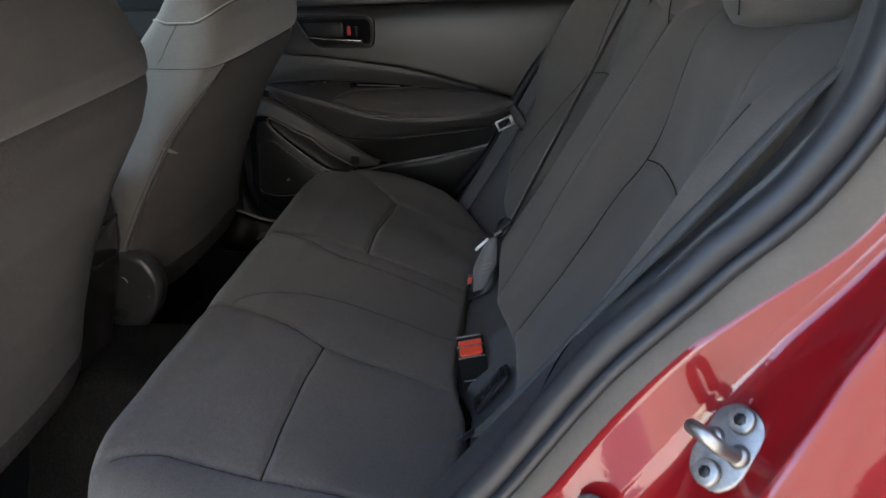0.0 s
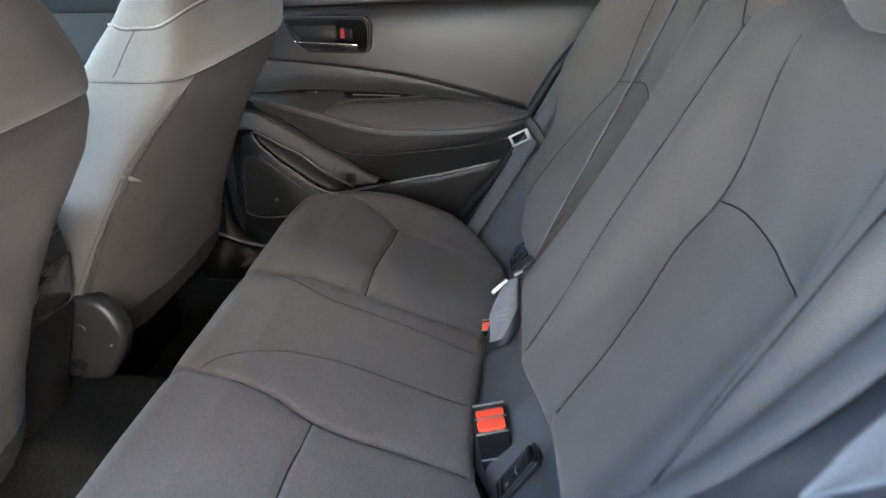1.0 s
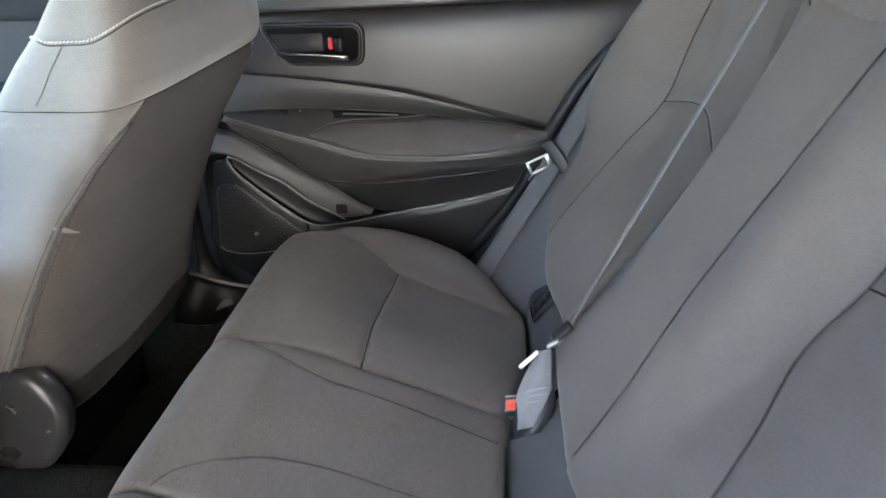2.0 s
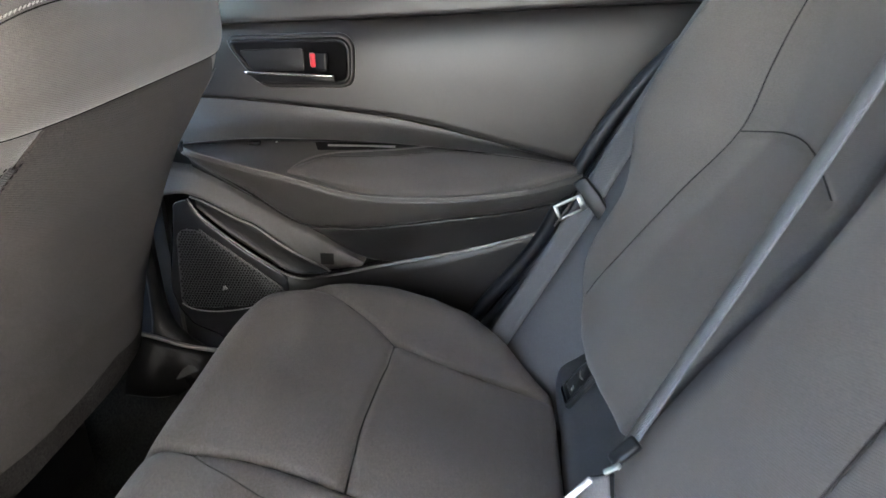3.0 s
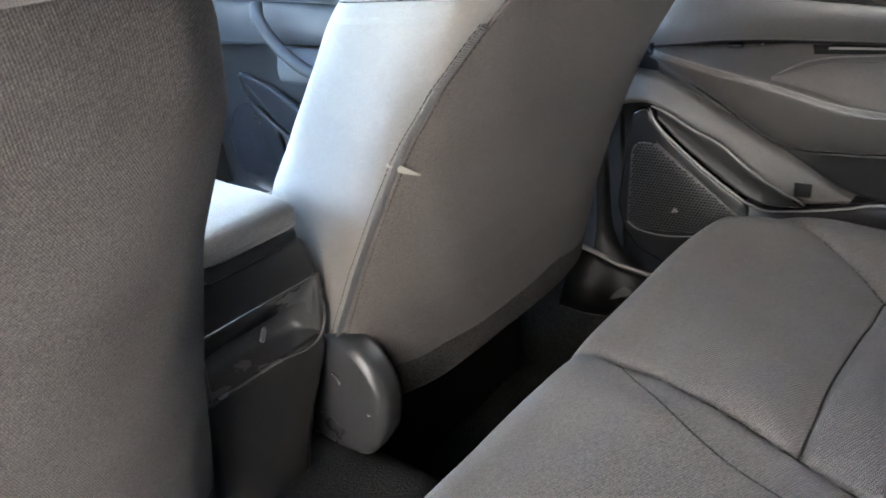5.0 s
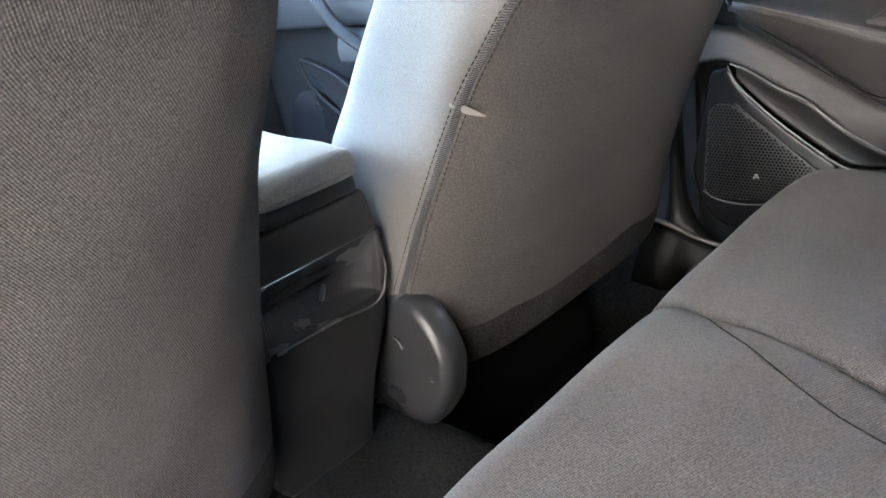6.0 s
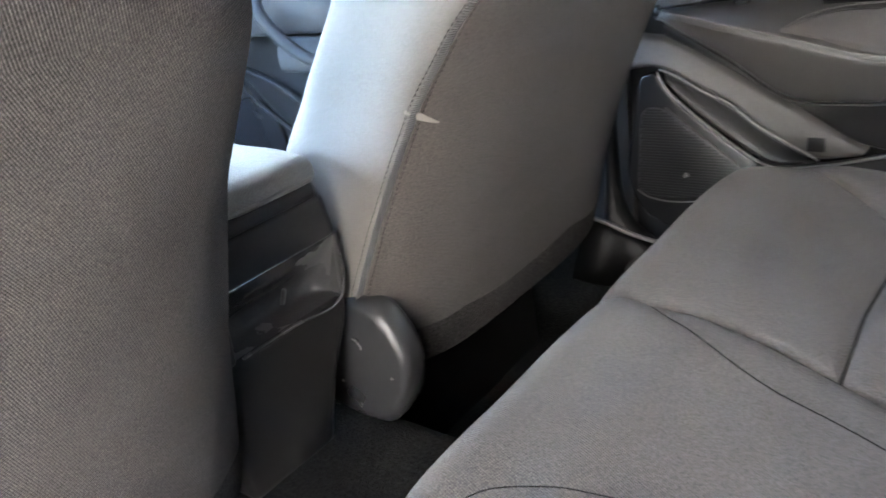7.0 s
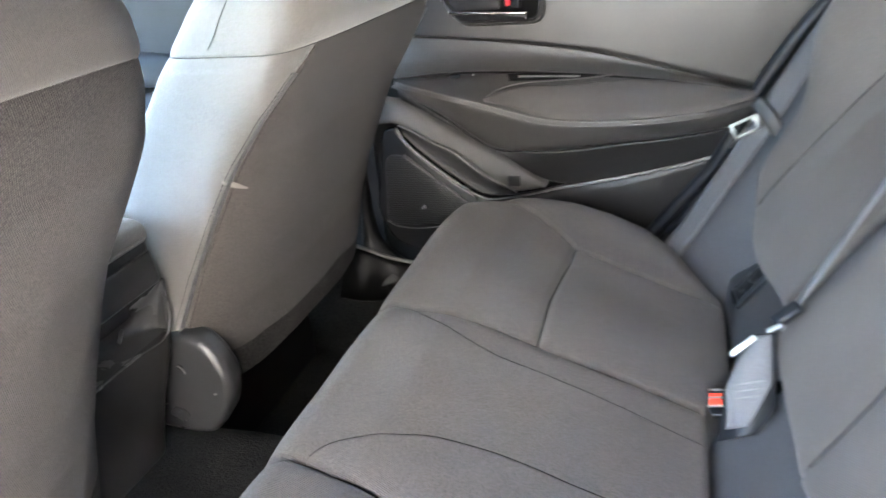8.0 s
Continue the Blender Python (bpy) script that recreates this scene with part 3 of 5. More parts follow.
def build_back(name, label, y0, y1, paired, seams, ny):
    th = thing(name, label, "car seat back")
    z1 = 1.105
    nz = 130
    ys, zs = np.linspace(y0, y1, ny), np.arange(nz)

    def foot(y):
        """Height of the padding's lower edge."""
        return np.interp(y, [0.47, 0.66, 0.74, 0.825, 0.94, 1.16, 1.17, 1.244, 1.336, 1.40, 1.44, 1.47, 1.50, 1.53], [0.715, 0.715, 0.705, 0.683, 0.652, 0.652, 0.672, 0.660, 0.643, 0.640, 0.646, 0.664, 0.696, 0.745])
    T, Y = np.meshgrid(np.linspace(0, 1, nz), ys, indexing="ij")
    Z = foot(Y) + T * (z1 - foot(Y))
    D = np.abs(Y - MID)
    dent = 0.046 * smoothstep(0.085, 0.165, D) * (1 - smoothstep(0.36, 0.45, D)) * np.exp(-((Z - 0.915) / 0.13) ** 2)
    proud = 0.020 * np.exp(-((D - 0.492) / 0.040) ** 2) * smoothstep(0.62, 0.74, Z) * (1 - smoothstep(1.0, 1.1, Z))
    proud += np.where(Y > MID, 0.046 * smoothstep(0.78, 0.92, Z) * smoothstep(0.40, 0.50, D), 0.0)
    X = back_x(Z) + dent - proud
    d = near(D, Z, [line2(s, 30) for s in paired[:3]])
    d = np.minimum(d, near(Y, Z, [line2(s, 30) for s in seams])) if seams else d
    d2 = near(D, Z, [line2(paired[-1], 30)])
    X += 0.0018 * np.exp(-((d / 0.0036) ** 2)) + 0.0015 * np.exp(-((d2 / 0.0036) ** 2)) - 0.003 * (1 - np.exp(-np.minimum(d, d2) / 0.03))
    # outline: rounded edges and a narrower shoulder
    taper = np.interp(Z, [0.62, 0.70, 0.95, 1.05, 1.105], [0.975, 1.0, 1.0, 0.955, 0.88])
    taper = np.where(Y < MID, np.minimum(1.0, taper + 0.10), taper)
    Y = np.where(D > 0.3, MID + np.sign(Y - MID) * (0.3 + (D - 0.3) * (1 - (1 - taper) * 3.0 * np.clip((D - 0.3) / 0.2, 0, 1))), Y)
    r_side, r_in, r_z = 0.045, 0.012, 0.014

    def fall(dist, r):
        return np.where(dist < r, r - np.sqrt(np.maximum(r * r - (r - dist) ** 2, 0)), 0.0)
    dist0, dist1 = np.meshgrid(zs, ys - y0, indexing="ij")[1], np.meshgrid(zs, y1 - ys, indexing="ij")[1]
    X += fall(dist0, r_side if abs(y0 - MID) > 0.3 else r_in) + fall(dist1, r_side if abs(y1 - MID) > 0.3 else r_in)
    X += fall(Z - foot(ys)[None, :], r_z) + fall(z1 - Z, 0.05)
    X += 0.0011 * np.sin(Z * 29 + 3 * np.sin(Y * 13)) * np.sin(Y * 21)
    P = np.stack([X, Y, Z], 2)
    # sides and top turn back
    def turned(edge, dx, dz=0.0):
        q = edge.copy(); q[..., 0] += dx; q[..., 2] += dz
        return q
    P = np.concatenate([turned(P[:, :1], 0.09), P, turned(P[:, -1:], 0.09)], 1)
    P = np.concatenate([turned(P[:1], 0.08, -0.01), P, turned(P[-1:], 0.12, 0.012)], 0)
    grid("cover", P, CLOTH, th)
    # rolled welt along the lower edge
    tube("foot_welt", [(back_x(float(foot(y))) + 0.015, y, float(foot(y)) - 0.002) for y in np.linspace(y0 + 0.03, y1 - 0.03, 60)], 0.0028, VINYL, th, "narrow rolled welt", sides=8)
    # thread lying in the seams
    def drop_in(y, z):
        fi, fj = np.clip((z - foot(y)) / (z1 - foot(y)), 0, 0.999) * (nz - 1), np.clip((y - y0) / (y1 - y0), 0, 0.999) * (ny - 1)
        i, j = int(fi) + 1, int(fj) + 1
        u, v = fi % 1, fj % 1
        q = (P[i, j] * (1 - u) + P[i + 1, j] * u) * (1 - v) + (P[i, j + 1] * (1 - u) + P[i + 1, j + 1] * u) * v
        return (q[0] - 0.0004, q[1], q[2])
    lines = [[(MID + s * d, z) for d, z in line2(q, 60)] for q in paired for s in (1, -1)] + [line2(q, 60) for q in seams]
    for q in lines:
        q = [drop_in(y, z) for y, z in q if y0 + 0.005 < y < y1 - 0.005 and foot(y) + 0.012 < z < z1 - 0.03]
        if len(q) > 6:
            tube("seam_thread", curve(q[::3], 40), 0.0008, SEAM, th, sides=6)
    # panel behind and the vinyl apron under the padding
    rows = []
    side = curve([(0.213, 0.515), (0.217, 0.548), (0.240, 0.572), (0.268, 0.602), (0.280, 0.65), (0.286, 0.735)], 30)
    mid = curve([(0.180, 0.525), (0.187, 0.560), (0.208, 0.582), (0.232, 0.610), (0.264, 0.65), (0.286, 0.735)], 30)
    for y in np.linspace(y0 + 0.01, y1 - 0.01, 60):
        k = float(smoothstep(0.09, 0.17, abs(y - MID)))
        q = mid + (side - mid) * k
        rows.append(np.stack([q[:, 0] + 0.0012 * np.sin(40 * y + 30 * q[:, 1]), np.full(30, y), q[:, 1]], 1))
    grid("apron", rows, VINYL, th, "smooth grey vinyl apron below the padding")
    return th


def headrest(y, z, x, w, h):
    th = thing("headrest", "low dark grey cloth rear headrest with a stitched side seam", "headrest", "rear headrests")
    n, m = 40, 26
    rows = []
    for i, t in enumerate(np.linspace(-1, 1, m)):
        k = (1 - abs(t) ** 3.2) ** (1 / 2.2) if abs(t) < 1 else 0.001
        a = np.linspace(0, 2 * math.pi, n, endpoint=False)
        sx = np.sign(np.cos(a)) * np.abs(np.cos(a)) ** 0.6 * 0.055 * (0.45 + 0.55 * k)
        sy = np.sign(np.sin(a)) * np.abs(np.sin(a)) ** 0.55 * w / 2 * (0.55 + 0.45 * k)
        sy *= np.where(np.abs(t) >= 1, 0.2, 1.0); sx = sx * (0.2 if abs(t) >= 1 else 1.0)
        zz = z + h / 2 * (t + 1)
        sag = -0.014 * np.exp(-((sy / (w * 0.25)) ** 2)) if t < 0 else 0
        rows.append(np.stack([x + sx + 0.12 * (zz - z), y + sy, np.full(n, zz) + sag], 1))
    grid("cover", np.stack(rows), CLOTH, th, wrap=True, caps=True)
    for s in (1, -1):
        tube("seam_thread", [(x - 0.050, y + s * w * 0.30, z + 0.008), (x - 0.052, y + s * w * 0.31, z + 0.03), (x - 0.045, y + s * w * 0.31, z + 0.09)], 0.0007, SEAM, th, n=14, sides=6)


def build_rear_seat():
    build_cushion()
    c_l = [(0.945, 0.64), (0.945, 0.74), (0.952, 0.90), (0.945, 1.0), (0.937, 1.07)]
    build_back("rear_seat_back", "wide dark grey cloth rear seat back with middle section", 0.472, 1.150, WIDE_SEAMS, [c_l], 200)
    build_back("rear_seat_back", "narrow dark grey cloth rear seat back split beside the belt", 1.170, 1.545, NARROW_SEAMS, [], 116)
    headrest(1.02, 1.040, 0.492, 0.26, 0.16)
    headrest(0.715, 1.100, 0.500, 0.18, 0.16)
    headrest(1.412, 1.104, 0.492, 0.24, 0.15)


# ---- belts and anchors ----
def buckle(at, axis, across, button, label, size, stalk=0.05):
    th = thing("belt_buckle", label, "belt buckle", "rear belt buckles")
    ax, ac = Vector(axis).normalized(), Vector(across).normalized()
    m = Matrix.Translation(at) @ Matrix((ac, ax.cross(ac), ax)).transposed().to_4x4() @ Matrix.Scale(size, 4)
    w, d, h = 0.050, 0.060, 0.080
    slab("housing", rounded([(-w / 2, -d / 2), (w / 2, -d / 2), (w / 2, d / 2), (-w / 2, d / 2)], 0.006), h, BLACK, th, m=m @ Matrix.Translation((0, -0.003, -h)), bevel=0.003, taper=0.04)
    slab("button", rounded([(-0.020, -0.0280), (0.020, -0.0280), (0.020, -0.0060), (-0.020, -0.0060)], 0.007), 0.0075, button, th, "bright red release button", m=m @ Matrix.Translation((0, 0, -0.003)), bevel=0.002)
    slab("button", rounded([(-0.020, 0.0), (0.020, 0.0), (0.020, 0.0120), (-0.020, 0.0120)], 0.002), 0.0055, button, th, "bright red release button", m=m @ Matrix.Translation((0, 0, -0.003)), bevel=0.001)
    slab("slot", rounded([(-0.022, 0.0140), (0.022, 0.0140), (0.022, 0.0215), (-0.022, 0.0215)], 0.001), 0.0042, RUBBER, th, "dark tongue slot", m=m @ Matrix.Translation((0, 0, -0.003)), bevel=0.0006)
    for q in (-0.0315, -0.0030, 0.0240):
        tube("lip", [tuple(m @ Vector((-0.023, q, 0.0008))), tuple(m @ Vector((0.023, q, 0.0008)))], 0.0013, SATIN, th, "grey worn lip", n=4, sides=6)
    tube("case_seam", [tuple(m @ Vector((-0.0225, -0.0335, -0.050))), tuple(m @ Vector((0.0235, -0.0335, -0.050)))], 0.0009, SATIN, th, "pale moulding line", n=4, sides=6)
    tube("stalk", [m @ Vector((0, 0, -h)), m @ Vector((0, 0.004, -h - stalk))], 0.012, BLACK, th, n=4, flat=0.4)
    return th


def anchor_cover(y, lean):
    th = thing("child_seat_anchor", "black plastic child seat anchor cover in the vinyl apron", "anchor cover", "child seat anchors")
    m = axes((0.242, y, 0.578), (0.08, -1, 0.05 + lean), (0.60, lean, 0.77))
    slab("plate", rounded([(-0.025, -0.036), (0.025, -0.036), (0.025, 0.036), (-0.025, 0.036)], 0.006), 0.007, BLACK, th, m=m, bevel=0.002)
    loop = [m @ Vector((x, q, 0.0075)) for x, q in rounded([(-0.020, -0.031), (0.020, -0.031), (0.020, 0.031), (-0.020, 0.031)], 0.005)]
    tube("ridge", [tuple(v) for v in loop + loop[:1]], 0.0014, GLOSS, th, "polished raised ridge", sides=6, closed=True)
    slab("finger_slot", rounded([(-0.011, 0.002), (0.011, 0.002), (0.010, 0.016), (-0.010, 0.016)], 0.005), 0.0012, RUBBER, th, "dark finger slot", m=m @ pose(0, 0, 0.0068), bevel=0.0004)
    tube("slot_edge", [tuple(m @ Vector(v)) for v in ((-0.010, 0.004, 0.008), (0.0, 0.0015, 0.0082), (0.010, 0.004, 0.008))], 0.0011, SATIN, th, "worn bright slot edge", n=10, sides=6)
    block("mark", (0.006, 0.005, 0.0010), SATIN, th, "small grey moulded mark", m @ pose(0.004, -0.015, 0.0074), bevel=0.0003)
    for q in (-0.0245, 0.0250):
        block("end_bar", (0.041, 0.006, 0.003), BLACK, th, "thick end bar of the cover", m @ pose(0, q, 0.0080), bevel=0.0012)
    return th


def outer_belt():
    th = thing("seat_belt", "grey woven outer rear seat belt with a steel tongue", "seat belt", "rear seat belts")
    pts = [(0.485, 1.570, 1.12), (0.402, 1.572, 1.03), (0.334, 1.574, 0.915), (0.268, 1.570, 0.790), (0.250, 1.562, 0.757), (0.200, 1.554, 0.67), (0.146, 1.542, 0.578), (0.12, 1.53, 0.54)]
    ribbon("webbing", pts, [(0.012, -0.010, -0.0045)] * len(pts), WEB, th)
    m = axes((0.254, 1.556, 0.765), (0.57, -0.30, -0.77), (-0.70, 0.10, -0.55))
    slab("tongue_grip", rounded([(-0.031, -0.009), (0.0, -0.012), (0.031, -0.009), (0.031, 0.009), (-0.031, 0.011)], 0.006), 0.011, BLACK, th, "black moulded tongue grip", m=m @ Matrix.Translation((0, 0, -0.0055)), bevel=0.0025)
    # steel loop plate, a frame with a slot
    w = axes((0.228, 1.552, 0.755), (-0.88, -0.1, -0.42), (-0.40, 0.1, 0.88))
    for px, py, sx, sy in ((0.004, 0.0095, 0.038, 0.0045), (0.004, -0.0095, 0.038, 0.0045), (0.021, 0, 0.0055, 0.0225), (-0.013, 0, 0.008, 0.0225)):
        block("tongue_plate", (sx, sy, 0.0026), CHROME, th, "bare steel tongue plate", w @ pose(px, py, 0), bevel=0.0009)
    return th


def near_belt():
    th = thing("seat_belt", "woven rear seat belt twisted along the near bolster, shade in its colour", "seat belt", "rear seat belts")
    pts = [(0.530, 0.455, 1.190), (0.490, 0.455, 1.140), (0.441, 0.455, 1.081), (0.399, 0.455, 1.022), (0.360, 0.458, 0.966), (0.331, 0.472, 0.915), (0.300, 0.520, 0.832), (0.256, 0.580, 0.724), (0.230, 0.645, 0.650), (0.213, 0.685, 0.612)]
    wide = [(-0.004, 0.018, -0.013)] * 3 + [(0.0, 0.019, -0.010), (0.002, 0.020, -0.007), (0.001, 0.018, -0.009), (-0.003, 0.0185, -0.011), (-0.005, 0.019, -0.0095), (-0.006, 0.017, -0.009), (-0.005, 0.013, -0.008)]
    ribbon("webbing", pts, wide, WEB_SHADED, th, n=110)
    block("end_tab", (0.020, 0.008, 0.003), CHROME, th, "small bright steel end tab", axes((0.205, 0.690, 0.606), (-0.55, 0.40, -0.6), (0.3, 0.9, 0.2)), bevel=0.001)
    block("end_fold", (0.040, 0.018, 0.006), RUBBER, th, "black sewn belt end", axes((0.226, 0.660, 0.640), (-0.45, 0.45, -0.75), (0.6, 0.6, 0.2)), bevel=0.002)
    return th


def middle_belt():
    th = thing("middle_belt", "grey middle belt running down the seat split", "seat belt", "rear seat belts")
    ribbon("webbing", [(0.436, 1.1425, 1.108), (0.388, 1.1425, 1.0), (0.332, 1.1425, 0.874), (0.2925, 1.1425, 0.786), (0.245, 1.1425, 0.6785)], [(0.0055, 0.0225, -0.0024)] * 5, WEB_LIGHT, th, thick=0.0008)
    ribbon("loop", [(0.2231, 1.1117, 0.6803), (0.2138, 1.0909, 0.6460), (0.2080, 1.0735, 0.6185), (0.2055, 1.0685, 0.6100), (0.2030, 1.0648, 0.6040)], [(-0.0070, 0.0013, -0.0027), (-0.0172, 0.0034, -0.0063), (-0.0194, 0.0027, -0.0086), (-0.0165, 0.0022, -0.0075), (-0.0085, 0.0012, -0.0042)], WEB_LOOP, th, "doubled pale grey webbing end", n=24, thick=0.0016)
    ribbon("loop_backing", [(0.2260, 1.1145, 0.6803), (0.2175, 1.0930, 0.6440), (0.2120, 1.0730, 0.6120), (0.2045, 1.0625, 0.5935)], [(-0.0090, 0.0013, -0.0027), (-0.0192, 0.0034, -0.0063), (-0.0226, 0.0027, -0.0088), (-0.0165, 0.0015, -0.0080)], RUBBER, th, "black webbing behind the loop", n=24, thick=0.0022)
    for k in (0.0, 0.006, 0.012):
        tube("stitch_line", [(0.1950 + 0.2 * k, 1.0815 + 0.6 * k, 0.6225 + k), (0.2095 + 0.2 * k, 1.0790 + 0.6 * k, 0.6300 + k), (0.2245 + 0.2 * k, 1.0770 + 0.6 * k, 0.6360 + k)], 0.0005, SATIN, th, "cross stitching on the webbing", n=8, sides=5)
    block("clip", (0.030, 0.006, 0.004), BRIGHT_STEEL, th, "bright steel tongue edge on the belt end", axes((0.2055, 1.1052, 0.6703), (0.021, 0.005, 0.0208), (-0.3, 0.8, 0.5)), bevel=0.0018)
    block("clip", (0.016, 0.005, 0.003), CHROME, th, "bright steel tongue end by the eye", axes((0.2318, 1.1084, 0.6915), (0.015, 0.0003, 0.010), (-0.3, 0.8, 0.5)), bevel=0.0015)
    block("clip_eye", (0.028, 0.014, 0.009), RUBBER, th, "black belt eye at the seat split", axes((0.2425, 1.1180, 0.7015), (0.6, 0.15, 0.55), (-0.3, 0.8, 0.3)), bevel=0.003)


def build_belts():
    buckle((0.204, 0.889, 0.609), (-0.14, -0.14, 0.98), (0.97, 0.16, 0.16), ORANGE, "black rear belt buckle with orange-red release button", 0.85)
    buckle((0.187, 1.127, 0.592), (-0.30, -0.40, 0.86), (0.92, -0.18, 0.30), ORANGE, "black middle belt buckle with red release button, latched", 0.34, 0.02)
    for y, lean in ((0.824, 0.22), (1.405, 0.05)):
        anchor_cover(y, lean)
    outer_belt()
    near_belt()
    middle_belt()


# ---- side trims between seat back and door openings ----
def side_trim(flip):
    f = mirror if flip else (lambda p: p)
    sg = -1 if flip else 1
    th = thing("seat_side_trim", "smooth grey vinyl side bolster between seat back and door", "side trim", "seat side trims")
    a = f([(0.12, 1.545, 0.50), (0.165, 1.552, 0.59), (0.222, 1.562, 0.68), (0.290, 1.575, 0.80), (0.39, 1.58, 0.94), (0.47, 1.58, 1.08)])
    b = f([(0.235, 1.44, 0.46), (0.275, 1.462, 0.60), (0.30, 1.475, 0.70), (0.335, 1.475, 0.80), (0.415, 1.475, 0.94), (0.49, 1.475, 1.08)])
    strip("bolster", a, b, VINYL, th, n=50, m=14, bulge=0.010, out=(-0.75, -0.55 * sg, 0.3), depth=0.03)
    if not flip:
        tube("filler_edge", [(0.21, 1.618, 0.70), (0.262, 1.618, 0.784), (0.331, 1.618, 0.892), (0.387, 1.618, 0.956), (0.47, 1.618, 1.03)], 0.0016, SATIN, th, "pale moulded filler edge", n=40, sides=6)
        strip("gap_filler", [(0.09, 1.650, 0.50), (0.19, 1.652, 0.65), (0.256, 1.652, 0.78), (0.340, 1.652, 0.912), (0.48, 1.654, 1.04)], [(0.14, 1.545, 0.54), (0.215, 1.555, 0.66), (0.290, 1.562, 0.79), (0.40, 1.566, 0.945), (0.49, 1.566, 1.08)], RUBBER, th, "black filler beside the door seal", n=40, m=8, bulge=-0.006, out=(-0.8, -0.5, 0.3), depth=0.02)


# ---- far rear door ----
def build_far_door():
    th = thing("rear_door", "closed far rear door with dark grey moulded trim", "car door")
    wall = [(-0.50, 1.0), (0.47, 1.04), (0.45, 1.0), (0.36, 0.917), (0.245, 0.779), (0.183, 0.653), (0.107, 0.53), (0.02, 0.42), (-0.50, 0.42)]
    bm = bmesh.new()
    vs = [bm.verts.new((x, 1.715, z)) for x, z in wall]
    f = bm.faces.new(vs)
    r = bmesh.ops.extrude_face_region(bm, geom=[f])
    for g in r["geom"]:
        if isinstance(g, bmesh.types.BMVert):
            g.co.y = 1.75
    part("inner_panel", bm, BLACK, th, smooth=False)
    c0 = [(-0.50, 1.704, 1.045), (-0.2, 1.704, 1.05), (0.2, 1.704, 1.06), (0.50, 1.704, 1.075)]
    c1 = [(-0.50, 1.684, 0.972), (-0.25, 1.69, 0.977), (-0.025, 1.69, 0.984), (0.216, 1.69, 0.995), (0.445, 1.688, 1.008)]
    c2 = [(-0.50, 1.682, 0.883), (-0.289, 1.672, 0.874), (-0.145, 1.67, 0.862), (-0.003, 1.67, 0.842), (0.129, 1.67, 0.808), (0.244, 1.67, 0.775), (0.252, 1.67, 0.772)]
    strip("top_rail", c0, c1, DOOR_SOFT, th, n=60, m=10, bulge=0.004, depth=0.02, edge=0.0012)
    # the upper skin ends on the slanting rear edge of the door
    n = 90
    A, B = curve([(-0.50, 1.684, 0.970), (-0.025, 1.69, 0.982), (0.216, 1.69, 0.993), (0.405, 1.688, 1.000)], n), curve(c2, n)
    strip("upper_skin", A, B, DOOR_SOFT, th, n=n, m=22, depth=0.02, edge=0.0012, shape=lambda v: 0.009 * math.sin(math.pi * v ** 0.62))
    c3 = [(-0.50, 1.652, 0.800), (-0.34, 1.655, 0.809), (-0.255, 1.655, 0.817), (-0.106, 1.656, 0.817), (0.053, 1.657, 0.806), (0.175, 1.660, 0.791), (0.250, 1.666, 0.777)]
    c2b = [(x, y, z - 0.0016) for x, y, z in c2]
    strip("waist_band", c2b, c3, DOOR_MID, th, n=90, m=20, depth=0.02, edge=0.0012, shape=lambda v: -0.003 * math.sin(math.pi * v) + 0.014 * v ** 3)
    arm = tagged(new("armrest"), "projecting armrest with padded top and switch panel")
    arm.parent = th
    edge = [(-0.345, 1.642, 0.806), (-0.315, 1.612, 0.808), (-0.252, 1.600, 0.795), (-0.174, 1.598, 0.777), (-0.081, 1.597, 0.753), (0.057, 1.598, 0.748), (0.17, 1.606, 0.758), (0.248, 1.63, 0.772)]
    c3b = [(-0.345, 1.655, 0.806), (-0.255, 1.658, 0.813), (-0.106, 1.660, 0.813), (0.053, 1.661, 0.802), (0.175, 1.664, 0.787), (0.248, 1.668, 0.774)]
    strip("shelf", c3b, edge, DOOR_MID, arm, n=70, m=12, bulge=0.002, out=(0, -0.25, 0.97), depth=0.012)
    # padded rear part of the shelf
    pad_a = [(-0.172, 1.610, 0.780), (-0.150, 1.623, 0.790), (-0.115, 1.634, 0.798), (-0.07, 1.638, 0.799), (-0.017, 1.643, 0.801), (0.03, 1.650, 0.804), (0.15, 1.654, 0.795), (0.235, 1.652, 0.779)]
    pad_b = [(-0.172, 1.603, 0.778), (-0.12, 1.600, 0.765), (-0.081, 1.598, 0.756), (0.057, 1.599, 0.751), (0.17, 1.607, 0.761), (0.240, 1.630, 0.774)]
    strip("pad", pad_a, pad_b, PAD, arm, "dark cloth armrest pad", n=60, m=14, bulge=0.007, out=(0, -0.3, 0.95), depth=0.008, edge=0.004)
    low = [(-0.345, 1.648, 0.800), (-0.331, 1.632, 0.795), (-0.249, 1.625, 0.748), (-0.154, 1.622, 0.692), (-0.088, 1.620, 0.690), (0.056, 1.622, 0.706), (0.15, 1.628, 0.717), (0.222, 1.645, 0.727)]
    edge2 = [(x, y, z - 0.003) for x, y, z in edge]
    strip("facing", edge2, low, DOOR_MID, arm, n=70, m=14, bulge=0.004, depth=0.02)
    low_b = [(-0.335, 1.640, 0.792), (-0.249, 1.628, 0.744), (-0.160, 1.625, 0.690), (-0.088, 1.623, 0.688), (0.056, 1.625, 0.704), (0.15, 1.631, 0.715), (0.218, 1.648, 0.724)]
    lowline = [(-0.340, 1.664, 0.768), (-0.239, 1.664, 0.714), (-0.157, 1.664, 0.667), (-0.088, 1.662, 0.625), (0.0, 1.656, 0.620), (0.060, 1.652, 0.634), (0.12, 1.655, 0.650), (0.190, 1.662, 0.672)]
